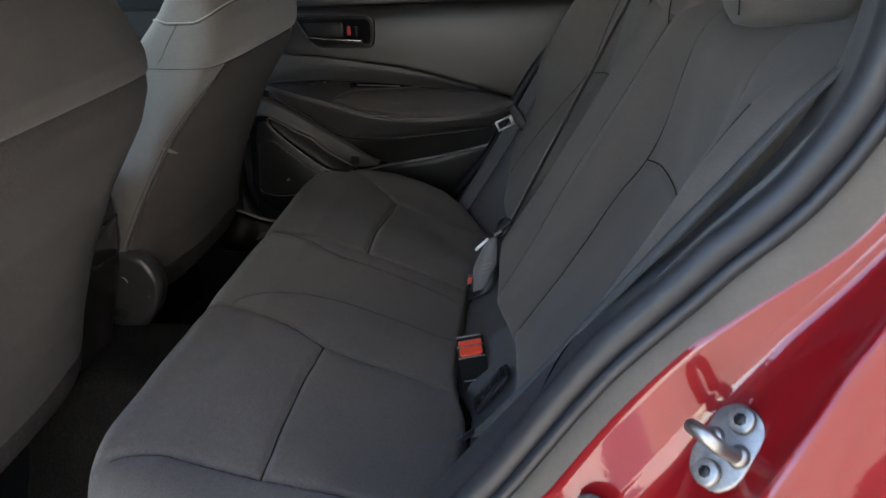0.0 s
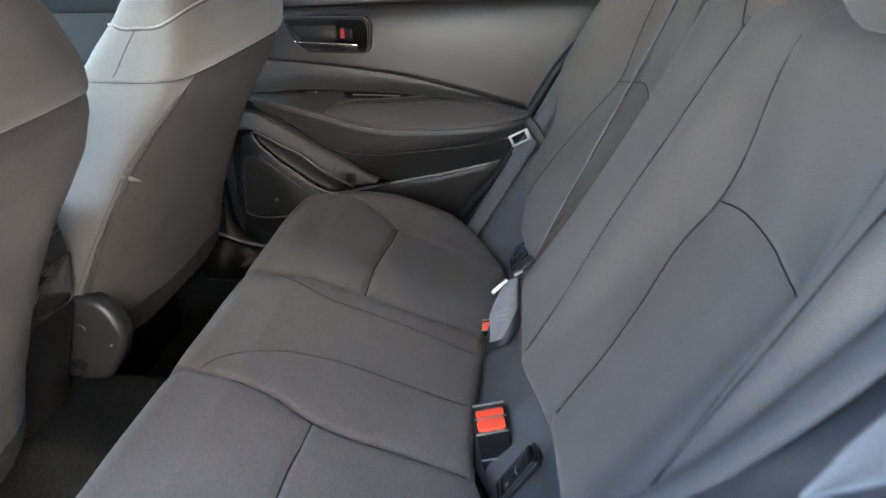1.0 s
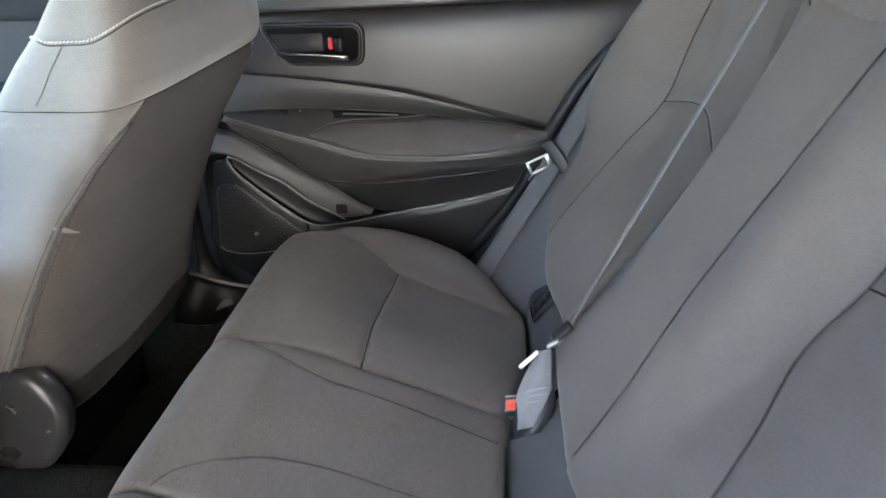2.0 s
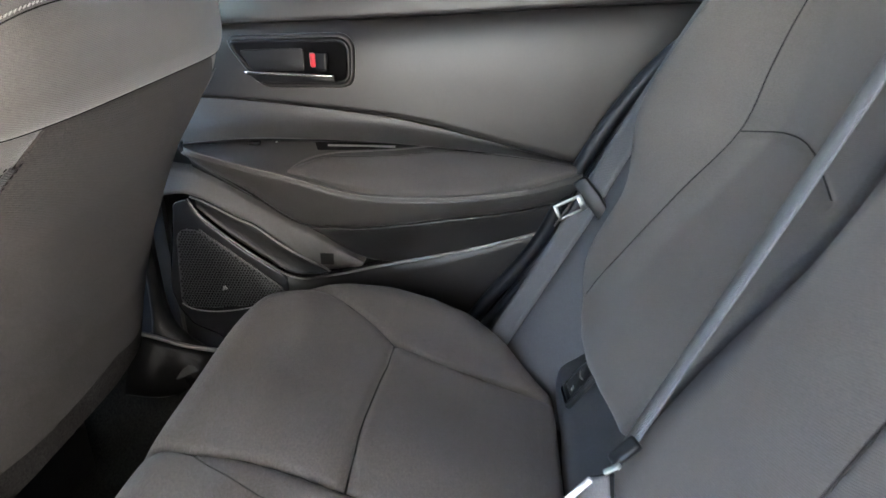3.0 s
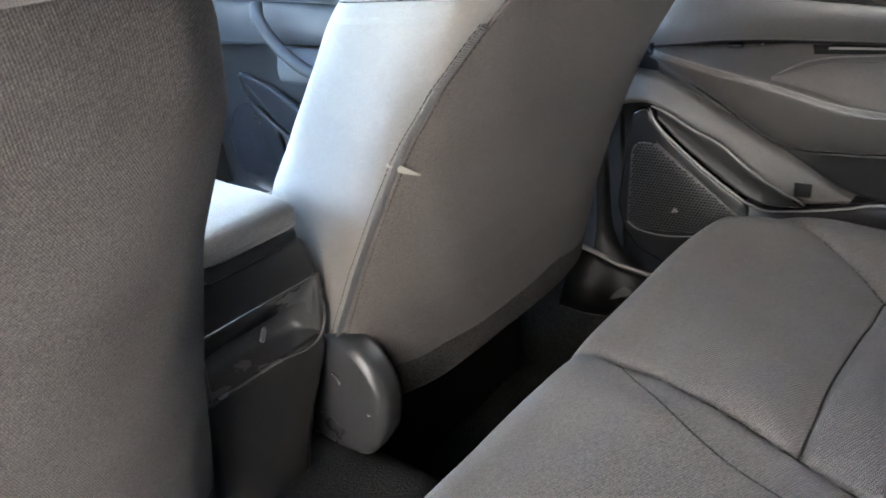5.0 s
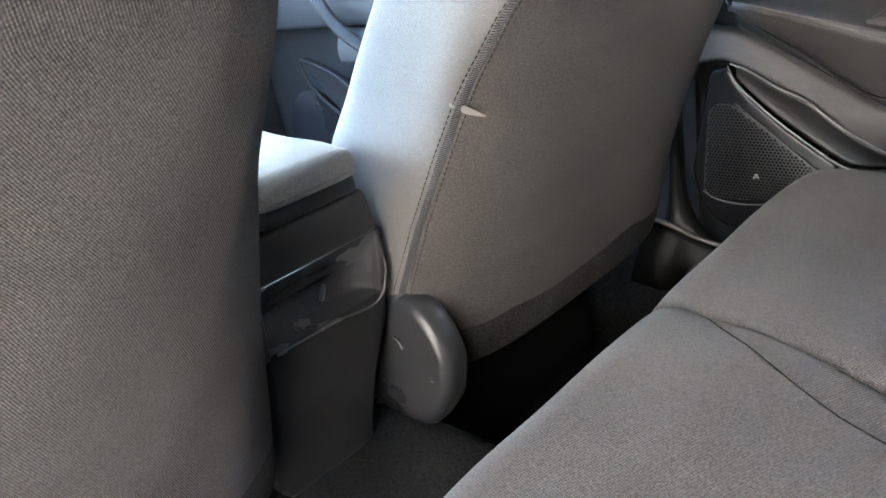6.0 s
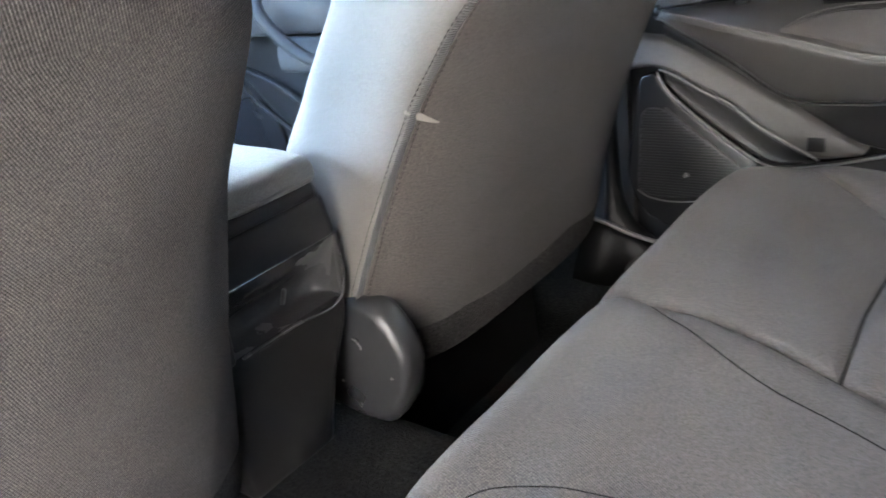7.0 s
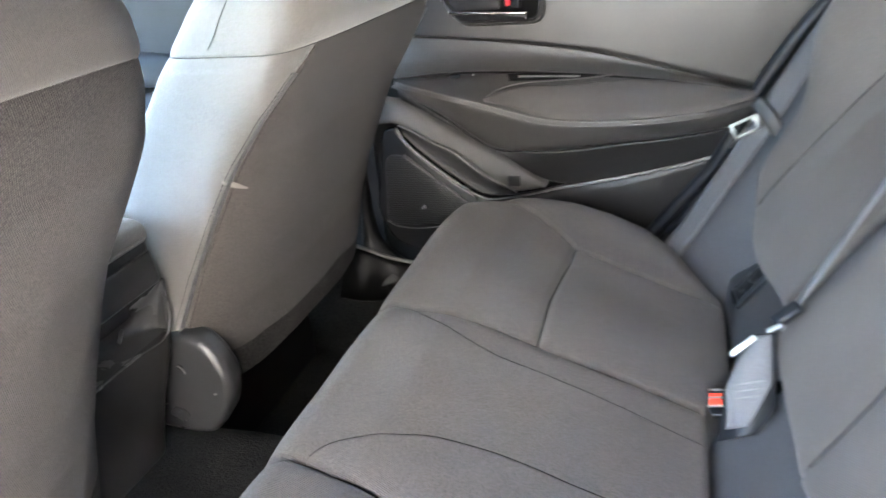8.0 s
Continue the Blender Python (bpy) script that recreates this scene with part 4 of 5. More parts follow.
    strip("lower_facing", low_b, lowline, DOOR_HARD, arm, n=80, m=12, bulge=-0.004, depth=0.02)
    tube("piping", [(x, y - 0.001, z + 0.001) for x, y, z in edge[1:-1]], 0.0016, DOOR_GREY, arm, n=60, sides=8)
    tube("pad_seam", [(-0.176, 1.606, 0.781), (-0.165, 1.614, 0.787), (-0.150, 1.624, 0.794), (-0.115, 1.635, 0.801), (-0.07, 1.639, 0.803), (-0.017, 1.644, 0.805), (0.03, 1.651, 0.808)], 0.0012, DOOR_GREY, arm, "pale welted pad seam", n=40, sides=6)
    tube("nose", [(-0.338, 1.652, 0.813), (-0.343, 1.645, 0.8105), (-0.341, 1.637, 0.8065), (-0.332, 1.631, 0.7995)], [0.002, 0.0045, 0.0048, 0.002], GLOSS, arm, "smooth rounded armrest nose", sides=12)
    # switch, its slot and the pull cup
    block("switch", (0.018, 0.008, 0.005), BLACK, arm, "small black window switch", axes((-0.230, 1.6445, 0.8125), (1, 0, -0.03), (0, 1, 0.2)), bevel=0.0015)
    block("switch_mark", (0.003, 0.003, 0.001), WHITE, arm, "tiny pale switch mark", axes((-0.198, 1.648, 0.8135), (1, 0, -0.03), (0, 1, 0.2)), bevel=0.0003)
    cup_a = [(-0.142, 1.653, 0.8145), (-0.07, 1.656, 0.8135), (0.0, 1.657, 0.8105), (0.035, 1.656, 0.8085)]
    cup_b = [(-0.136, 1.641, 0.8065), (-0.07, 1.643, 0.8065), (0.0, 1.650, 0.8075), (0.035, 1.6545, 0.8080)]
    # no hollow here: the cup's inner shade is a black strip
    strip("pull_cup", cup_a, cup_b, RUBBER_HOLE, arm, "flat black strip for the shaded pull cup", n=30, m=4, out=(0, -0.5, 0.86), depth=0.004)
    lin_a = [(-0.121, 1.6490, 0.8122), (-0.07, 1.6500, 0.8110), (-0.022, 1.6500, 0.8092)]
    lin_b = [(-0.121, 1.6425, 0.8080), (-0.07, 1.6440, 0.8075), (-0.022, 1.6480, 0.8082)]
    strip("cup_liner", lin_a, lin_b, SATIN, arm, "pale grey cup liner", n=24, m=4, out=(0, -0.5, 0.86), depth=0.002)
    # slanting grey band with its bright lower lip
    bt = [(-0.405, 1.662, 0.776), (-0.368, 1.658, 0.771), (-0.338, 1.656, 0.767), (-0.311, 1.655, 0.755), (-0.239, 1.655, 0.713), (-0.157, 1.655, 0.666), (-0.079, 1.656, 0.620)]
    lip = [(-0.400, 1.650, 0.722), (-0.343, 1.645, 0.727), (-0.334, 1.645, 0.724), (-0.281, 1.645, 0.696), (-0.240, 1.645, 0.676), (-0.227, 1.645, 0.665), (-0.212, 1.645, 0.653), (-0.133, 1.648, 0.605)]
    bb = [(x, y, z + 0.002) for x, y, z in lip[:-1]] + [(-0.140, 1.650, 0.607), (-0.085, 1.654, 0.612)]
    band = strip("slanting_band", bt, bb, DOOR_GREY, th, "rough grey slanting band", n=60, m=12, bulge=0.004, depth=0.02)
    tube("lip", lip[1:], 0.0017, SATIN, th, "pale grey edge of the map pocket", n=40, sides=8)
    slab("label", [(-0.0105, -0.0095), (0.0105, -0.0095), (0.0105, 0.0095), (-0.0105, 0.0095)], 0.0012, DOOR_HARD, band, "small dark moulded symbol", m=Matrix(((1, 0, 0, -0.136), (0, 0, -1, 1.6445), (0, 1, 0, 0.628), (0, 0, 0, 1))), bevel=0.0003)
    trim = [(-0.384, 1.648, 0.712), (-0.366, 1.646, 0.720), (-0.347, 1.645, 0.724), (-0.335, 1.646, 0.700), (-0.312, 1.648, 0.676), (-0.271, 1.648, 0.642), (-0.230, 1.648, 0.613), (-0.204, 1.648, 0.597), (-0.183, 1.648, 0.591), (-0.150, 1.648, 0.595), (-0.116, 1.648, 0.601), (-0.064, 1.648, 0.614), (0.053, 1.648, 0.639), (0.12, 1.650, 0.655), (0.192, 1.658, 0.673)]
    pk_a = [(-0.340, 1.653, 0.722), (-0.281, 1.653, 0.692), (-0.240, 1.653, 0.671), (-0.212, 1.653, 0.648), (-0.134, 1.653, 0.601)]
    pk_b = [(-0.338, 1.653, 0.704), (-0.312, 1.653, 0.679), (-0.271, 1.653, 0.645), (-0.230, 1.653, 0.616), (-0.20, 1.653, 0.598), (-0.140, 1.653, 0.597)]
    strip("pocket_mouth", pk_a, pk_b, DOOR_HARD, th, n=40, m=8, bulge=-0.002, depth=0.02)
    tube("trim_line", trim[2:], np.interp(np.linspace(0, 1, 100), [0, 0.1, 0.45, 0.6, 1], [0.0010, 0.0014, 0.0018, 0.0026, 0.0026]), SATIN, th, "satin trim line along the lower door", n=100, sides=8)
    lp_a = [(x, y + 0.005, z - 0.003) for x, y, z in trim[6:]]
    lp_b = [(-0.25, 1.662, 0.42), (-0.15, 1.662, 0.42), (-0.05, 1.662, 0.42), (0.03, 1.665, 0.44), (0.085, 1.668, 0.50), (0.14, 1.67, 0.58)]
    strip("lower_panel", lp_a, lp_b, DOOR_HARD, th, n=60, m=12, bulge=0.006, depth=0.02)
    # speaker panel and grille
    sp = rounded([(-0.376, 0.715), (-0.349, 0.722), (-0.337, 0.699), (-0.314, 0.674), (-0.273, 0.640), (-0.232, 0.611), (-0.205, 0.594), (-0.19, 0.40), (-0.31, 0.40), (-0.329, 0.478), (-0.375, 0.498), (-0.394, 0.528), (-0.404, 0.568)], 0.010)
    flip = Matrix(((1, 0, 0, 0), (0, 0, -1, 1.672), (0, 1, 0, 0), (0, 0, 0, 1)))
    spk = slab("speaker_panel", sp, 0.022, GLOSS, th, "satin black speaker panel", m=flip, bevel=0.005, segments=3)
    gr = rounded([(-0.377, 0.660), (-0.364, 0.672), (-0.340, 0.670), (-0.274, 0.619), (-0.212, 0.571), (-0.216, 0.552), (-0.255, 0.541), (-0.360, 0.530), (-0.387, 0.540)], 0.010)
    gp = slab("grille", gr, 0.002, GRILLE, spk, "perforated dark speaker grille", m=Matrix.Translation((0, -0.0215, 0)) @ flip, bevel=0.0008)
    # raised cone ring behind the cloth of holes, and the holes as small dished studs
    verts, faces = [], []
    poly = np.array(gr)

    def inside(px, pz):
        c = False
        for k in range(len(poly)):
            (x1, z1), (x2, z2) = poly[k - 1], poly[k]
            if (z1 > pz) != (z2 > pz) and px < (x2 - x1) * (pz - z1) / (z2 - z1) + x1:
                c = not c
        return c
    step = 0.0050
    for i in range(60):
        for j in range(55):
            px, pz = -0.400 + i * step + (j % 2) * step / 2, 0.520 + j * step * 0.866
            if not inside(px, pz) or not inside(px + 0.003, pz) or not inside(px - 0.003, pz):
                continue
            k = len(verts)
            for q in range(6):
                ang = q * math.pi / 3
                verts.append((px + 0.0021 * math.cos(ang), 1.6479, pz + 0.0021 * math.sin(ang)))
            verts.append((px, 1.6476, pz))
            faces += [(k + q, k + (q + 1) % 6, k + 6) for q in range(6)]
    tagged(link_mesh("perforation", verts, faces, RUBBER_HOLE, spk), "rows of fine grille holes", kind="stuff")
    tube("grille_edge", [(-0.386, 1.648, 0.541), (-0.372, 1.648, 0.5315), (-0.358, 1.648, 0.5285), (-0.255, 1.648, 0.539), (-0.222, 1.648, 0.547)], 0.0010, SATIN, spk, "bright lower edge of the grille", n=24, sides=6)
    tube("grille_edge", [(-0.338, 1.648, 0.672), (-0.274, 1.648, 0.621), (-0.214, 1.648, 0.573)], 0.0010, DOOR_MID, spk, n=24, sides=6)
    tube("emblem", [(-0.312, 1.6465, 0.568), (-0.309, 1.646, 0.574), (-0.306, 1.6465, 0.569)], 0.0016, SATIN, spk, "tiny bright badge", n=8, sides=6)
    # inner handle in its cup
    han = tagged(new("handle_bezel"), "black bezel with inner door handle")
    han.parent = th
    hz = [(-0.255, 0.954), (-0.096, 0.957), (-0.085, 0.947), (-0.087, 0.905), (-0.095, 0.897), (-0.208, 0.897), (-0.224, 0.908), (-0.250, 0.942)]
    hf = Matrix(((1, 0, 0, 0), (0, 0, -1, 1.671), (0, 1, 0, 0), (0, 0, 0, 1)))
    rim = [(x, 1.6645, z) for x, z in rounded(hz, 0.008)]
    # no recess in the skin: a black plate gives the well's shade
    slab("well", rounded(hz, 0.008), 0.004, RUBBER_HOLE, han, "flat black plate for the shaded handle well", m=Matrix.Translation((0, -0.004, 0)) @ hf, bevel=0.001)
    tube("rim", [(x, y - 0.0005, z) for x, y, z in rim + rim[:1]], 0.0034, GLOSS, han, "dark moulded rim round the well", sides=8, closed=True)
    flange = [(x * 1.035 + 0.0060, 1.6700, (z - 0.926) * 1.13 + 0.926) for x, z in rounded(hz, 0.010)]
    tube("flange", flange + flange[:1], 0.0050, DOOR_SOFT, han, "soft raised surround", sides=10, closed=True)
    slab("backplate", rounded([(-0.243, 0.943), (-0.150, 0.946), (-0.150, 0.914), (-0.226, 0.914)], 0.005), 0.002, BLACK, han, "dull black inner plate of the well", m=Matrix.Translation((0, -0.0082, 0)) @ hf, bevel=0.0006)
    slab("lever", rounded([(-0.235, 0.9135), (-0.150, 0.9105), (-0.140, 0.910), (-0.104, 0.908), (-0.104, 0.898), (-0.216, 0.899)], 0.003), 0.010, GLOSS, han, "satin black pull lever", m=Matrix.Translation((0, -0.0085, 0)) @ hf, bevel=0.003, segments=3)
    tube("lever_edge", [(-0.234, 1.6515, 0.9135), (-0.19, 1.651, 0.9118), (-0.152, 1.651, 0.9102), (-0.138, 1.651, 0.9095), (-0.106, 1.652, 0.908)], 0.0022, DARK_CHROME, han, "bright metallic edge of the lever", n=30, sides=8)
    block("lock_knob", (0.020, 0.012, 0.026), GLOSS, han, "black lock knob", pose(-0.122, 1.656, 0.928, 0, 0, -14), bevel=0.004)
    block("lock_flag", (0.007, 0.010, 0.019), REDFLAG, han, "red lock flag", pose(-0.1355, 1.6555, 0.930, 0, 0, 20), bevel=0.0015)
    # rubber seal along the rear edge of the door
    rear = [(0.00, 1.655, 0.40), (0.055, 1.655, 0.475), (0.108, 1.652, 0.552), (0.188, 1.648, 0.660), (0.248, 1.646, 0.788), (0.288, 1.645, 0.858), (0.332, 1.645, 0.916), (0.411, 1.648, 0.988), (0.50, 1.65, 1.065)]
    sl = thing("door_seal", "black rubber door seal along the far opening", "door seal", "door seals")
    tube("bulb", rear, 0.011, RUBBER, sl, n=80, sides=12)
    tube("lip", [(x + 0.017, y - 0.012, z - 0.010) for x, y, z in rear], 0.008, RUBBER, sl, n=80, sides=10)


# ---- front seats ----
E_Z = [0.44, 0.50, 0.57, 0.645, 0.71, 0.76, 0.845, 0.93, 0.98, 1.03, 1.09, 1.13, 1.16]
E_X = [-0.425, -0.405, -0.387, -0.372, -0.350, -0.328, -0.288, -0.236, -0.213, -0.204, -0.212, -0.228, -0.250]
F_Z = [0.44, 0.50, 0.65, 0.784, 0.848, 0.906, 0.977, 1.036, 1.07, 1.13, 1.16]
F_X = [-0.70, -0.68, -0.605, -0.532, -0.478, -0.424, -0.366, -0.322, -0.305, -0.298, -0.295]
W_Z = [0.44, 0.50, 0.645, 0.83, 0.938, 1.0, 1.05, 1.09, 1.13, 1.16]
W_Y = [0.243, 0.246, 0.246, 0.236, 0.230, 0.218, 0.200, 0.178, 0.140, 0.095]
SEAT_Y = 1.325
DRIVER = 2 * MID + 0.012


def ring_point(z, u, yc):
    a = (np.interp(z, E_Z, E_X) - np.interp(z, F_Z, F_X)) / 2
    c = (np.interp(z, E_Z, E_X) + np.interp(z, F_Z, F_X)) / 2
    w = np.interp(z, W_Z, W_Y) + np.where(np.sin(u) > 0, np.interp(z, [0.5, 0.65, 0.75, 0.85, 0.95, 1.05], [0.045, 0.045, 0.040, 0.030, 0.022, 0.0]), 0.0)
    k = 2 / np.interp(z, [0.6, 0.83, 0.94, 1.0, 1.05, 1.13], [3.4, 4.0, 5.6, 5.2, 4.2, 3.2])
    return (c + a * np.sign(np.cos(u)) * np.abs(np.cos(u)) ** k + 0.006 * np.cos(u), yc + w * np.sign(np.sin(u)) * np.abs(np.sin(u)) ** k, z)


def zip_turn(z, flip):
    """Where the rear panel's edge runs round the backrest, in degrees from straight back."""
    if flip:
        return np.full(np.shape(z), 86.0)
    return np.interp(z, [0.50, 0.58, 0.645, 0.75, 0.83, 0.89, 0.925, 0.944, 0.962], [72, 71, 68, 62.5, 58.5, 52.5, 42, 33, 24])


def up_line(u, flip):
    """Height of the hood's hem round the backrest."""
    k = smoothstep(radians(20), radians(64), np.abs(u))
    return (1.003 - 0.004 * k) if flip else (0.959 - 0.002 * k)


def seat_panel(name, z0, z1, u0, u1, material, parent, label, flip, nz=60, nu=60, dip=0.0035, swell=0.0, tilt=0.0):
    """One cloth panel of a backrest; u0, u1: degrees, or "z", "-z" for the zipped edge."""
    top = 1.006 if flip else 0.962
    zs = np.linspace(z0, top if z1 is None else z1, nz)

    def bound(b):
        if b in ("z", "-z"):
            return zip_turn(zs, flip) * (1 if b == "z" else -1)
        return np.full(nz, float(b))
    ua, ub = bound(u0), bound(u1)
    k = np.linspace(0, 1, nu)
    Ug = np.radians(ua[:, None] + (ub - ua)[:, None] * k[None, :])
    Zg = np.repeat(zs[:, None], nu, axis=1)
    Zs = Zg + tilt * k[None, :] * (zs[-1] - Zg) / (zs[-1] - zs[0])
    x, y, z = ring_point(Zs, Ug, SEAT_Y)
    P = np.stack([x, y, np.broadcast_to(z, x.shape)], 2)
    N = np.stack([np.cos(Ug), np.sin(Ug), 0 * Ug], 2)
    width = np.linalg.norm(P[nz // 2, -1] - P[nz // 2, 0])
    dz = np.minimum(Zg - zs[0], zs[-1] - Zg)
    du = np.minimum(np.arange(nu), np.arange(nu)[::-1])[None, :] * width / nu
    d = np.minimum(dz, du)
    P -= N * (dip * np.exp(-d / 0.004))[:, :, None]
    P += N * (swell * np.sin(np.pi * (Zg - zs[0]) / (zs[-1] - zs[0])) * np.sin(np.pi * k)[None, :])[:, :, None]
    P += N * (0.0012 * np.sin(Zg * 26 + 5 * Ug) * np.sin(Ug * 7 + Zg * 11))[:, :, None]
    if flip:
        P[:, :, 1] = DRIVER - P[:, :, 1]
    return grid(name, P, material, parent, label)


def stitches(name, line, dash, gap, radius, material, parent, label):
    """Short threads in a row along a line, one mesh."""
    line = np.asarray(line, float)
    steps = np.r_[0, np.cumsum(np.linalg.norm(np.diff(line, axis=0), axis=1))]
    verts, faces = [], []
    for d in np.arange(0.0, steps[-1] - dash, dash + gap):
        a, b = (np.array([np.interp(d + q, steps, line[:, c]) for c in range(3)]) for q in (0.0, dash))
        t = (b - a) / np.linalg.norm(b - a)
        n1 = np.cross(t, [1.0, 0.2, 0]); n1 /= np.linalg.norm(n1)
        n2 = np.cross(n1, t)
        k = len(verts)
        for q, r in ((a, 0.5 * radius), (a + (b - a) * 0.5, radius), (b, 0.5 * radius)):
            verts += [tuple(q + r * (math.cos(x) * n1 + math.sin(x) * n2)) for x in (0, 1.257, 2.513, 3.770, 5.027)]
        for r in range(2):
            faces += [(k + 5 * r + x, k + 5 * r + (x + 1) % 5, k + 5 * r + 5 + (x + 1) % 5, k + 5 * r + 5 + x) for x in range(5)]
    return tagged(link_mesh(name, verts, faces, material, parent), label, kind="stuff")


def front_seat(flip, label):
    th = thing("front_seat", label, "car seat", "front seats")
    # rear and side cloths differ in tone to carry shade and light
    seat_panel("rear_panel", 0.580, None, "-z", "z", CLOTH_BACK, th, "grey woven cloth rear panel, shade darkened into its colour", flip, 90, 90, swell=0.004, tilt=-0.042)
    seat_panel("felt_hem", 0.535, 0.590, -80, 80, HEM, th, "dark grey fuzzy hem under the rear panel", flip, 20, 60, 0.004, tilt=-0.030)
    seat_panel("side_panel", 0.580, None, "z", 150, CLOTH_SIDE, th, "grey cloth side panel, window light in its pale colour", flip, 80, 50)
    seat_panel("side_panel", 0.580, None, -150, "-z", CLOTH_SIDE, th, "grey cloth side panel, window light in its pale colour", flip, 80, 50)
    seat_panel("front_panel", 0.47, 1.0, 150, 210, CLOTH, th, "", flip, 50, 30)
    # cloth hood over the top, closed above
    us = np.radians(np.linspace(-180, 180, 160, endpoint=False))
    k = np.r_[np.linspace(0, 1, 44)]
    low = up_line(us, flip)[None, :]
    Zg = np.concatenate([low + (1.13 - low) * k[:, None], np.repeat(np.array([[1.14], [1.15], [1.156], [1.16]]), 160, axis=1)], 0)
    Ug = np.broadcast_to(us, Zg.shape)
    x, y, z = ring_point(Zg, Ug, SEAT_Y)
    P = np.stack([x, y, np.broadcast_to(z, x.shape)], 2)
    N = np.stack([np.cos(Ug), np.sin(Ug), 0 * Ug], 2)
    P += N * (0.004 - 0.0052 * np.exp(-(Zg - low) / 0.005))[:, :, None]
    if flip:
        P[:, :, 1] = DRIVER - P[:, :, 1]
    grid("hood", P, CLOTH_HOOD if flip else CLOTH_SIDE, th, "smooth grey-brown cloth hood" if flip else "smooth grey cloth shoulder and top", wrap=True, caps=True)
    # zip tape along both rear corners
    for s in (() if flip else (1, -1)):
        p = []
        for z in np.linspace(0.60, 0.935, 50):
            q = ring_point(z, radians(s * (zip_turn(z, flip) + 2.0)), SEAT_Y)
            p.append((q[0] + 0.0012, q[1] + s * 0.0012, z))
        tube("zip_tape", p, 0.0062, ZIP_TAPE, th, "grey zip tape between panels", sides=12, flat=0.12)
        for off in (-2.6, 6.2):
            p = []
            for z in np.linspace(0.60, 0.938, 60):
                q = ring_point(z, radians(s * (zip_turn(z, flip) + off)), SEAT_Y)
                p.append((q[0] + 0.0006, q[1] + s * 0.0006, z))
            stitches("stitching", p, 0.0042, 0.0016, 0.0006, SEAM, th, "dark stitching beside the zip")
    # pale slanted stitching round the shoulder, with its seam and the short seam below it
    if not flip:
        way = curve([(-150, 1.022), (-112, 1.030), (-90, 1.027), (-76, 1.036), (-58, 1.046), (-40, 1.053), (-15, 1.058)], 150)
        lift = 0.0052

        def on_hood(u, z, o=lift):
            q = ring_point(z, radians(u), SEAT_Y)
            return Vector((q[0] + o * math.cos(radians(u)), q[1] + o * math.sin(radians(u)), z))
        line = np.array([on_hood(u, z) for u, z in way])
        fine = curve(line, 300)
        tube("top_seam", fine[::4] - np.array([0, 0, 0.0026]), 0.0006, SEAM, th, sides=6)
        tube("shoulder_seam", [tuple(on_hood(-90.5, z, 0.0043)) for z in np.linspace(0.966, 1.026, 14)], 0.0004, SEAM, th, sides=6)
        verts, faces = [], []
        steps = np.r_[0, np.cumsum(np.linalg.norm(np.diff(fine, axis=0), axis=1))]
        for d in np.arange(0.004, steps[-1] - 0.004, 0.0042):
            a = np.array([np.interp(d, steps, fine[:, c]) for c in range(3)])
            b = np.array([np.interp(d + 0.0032, steps, fine[:, c]) for c in range(3)]) + np.array([0, 0, 0.0018])
            t = (b - a) / np.linalg.norm(b - a)
            n1 = np.cross(t, [0, 0, 1.0]); n1 /= np.linalg.norm(n1)
            n2 = np.cross(n1, t)
            k = len(verts)
            for q, r in ((a, 0.0004), ((a + b) / 2, 0.00075), (b, 0.0004)):
                verts += [tuple(q + r * (math.cos(x) * n1 + math.sin(x) * n2)) for x in (0, 1.257, 2.513, 3.770, 5.027)]
            for r in range(2):
                faces += [(k + 5 * r + x, k + 5 * r + (x + 1) % 5, k + 5 * r + 5 + (x + 1) % 5, k + 5 * r + 5 + x) for x in range(5)]
        tagged(link_mesh("stitching", verts, faces, THREAD, th), "pale contrast stitching", kind="stuff")
        tube("hem_seam", [tuple(on_hood(u, up_line(radians(u), False) + 0.0012, 0.0002)) for u in np.linspace(-150, 150, 120)], 0.0005, SEAM, th, sides=6)
    # hinge covers at the foot of the backrest
    if not flip:
        y0 = 1.0745
        poly = rounded([(-0.525, 0.500), (-0.515, 0.600), (-0.470, 0.630), (-0.432, 0.638), (-0.402, 0.636), (-0.379, 0.612), (-0.366, 0.580), (-0.374, 0.540), (-0.409, 0.487), (-0.450, 0.484), (-0.500, 0.489)], 0.016, 5)
        slab("hinge_cover", poly, 0.036, COVER, th, "scuffed dark plastic hinge cover", m=Matrix(((1, 0, 0, 0), (0, 0, 1, y0), (0, 1, 0, 0), (0, 0, 0, 1))), bevel=0.012, segments=6)
        for x, z, w, a in ((-0.434, 0.589, 0.006, -30), (-0.429, 0.583, 0.003, -60), (-0.392, 0.555, 0.003, 30), (-0.470, 0.530, 0.002, 60)):
            slab("scuff", rounded([(-w, -0.0010), (w, -0.0020), (w * 0.7, 0.0014), (-w * 0.5, 0.0018)], 0.001), 0.0006, SATIN, th, "pale scratched scuff", m=pose(x, y0 + 0.0003, z, 90, 0, 0) @ pose(0, 0, 0, 0, 0, a), bevel=0)
        # bare metal bracket edges showing under and behind the cover
        tube("bracket_edge", [(-0.502, 1.082, 0.486), (-0.480, 1.080, 0.482), (-0.455, 1.082, 0.479)], 0.0022, STEEL, th, "bare bracket edge", n=10, sides=6, flat=0.5)
        tube("bracket_edge", [(-0.379, 1.106, 0.540), (-0.389, 1.107, 0.520), (-0.400, 1.106, 0.505)], 0.0024, STEEL, th, "bare bracket edge", n=10, sides=6, flat=0.5)
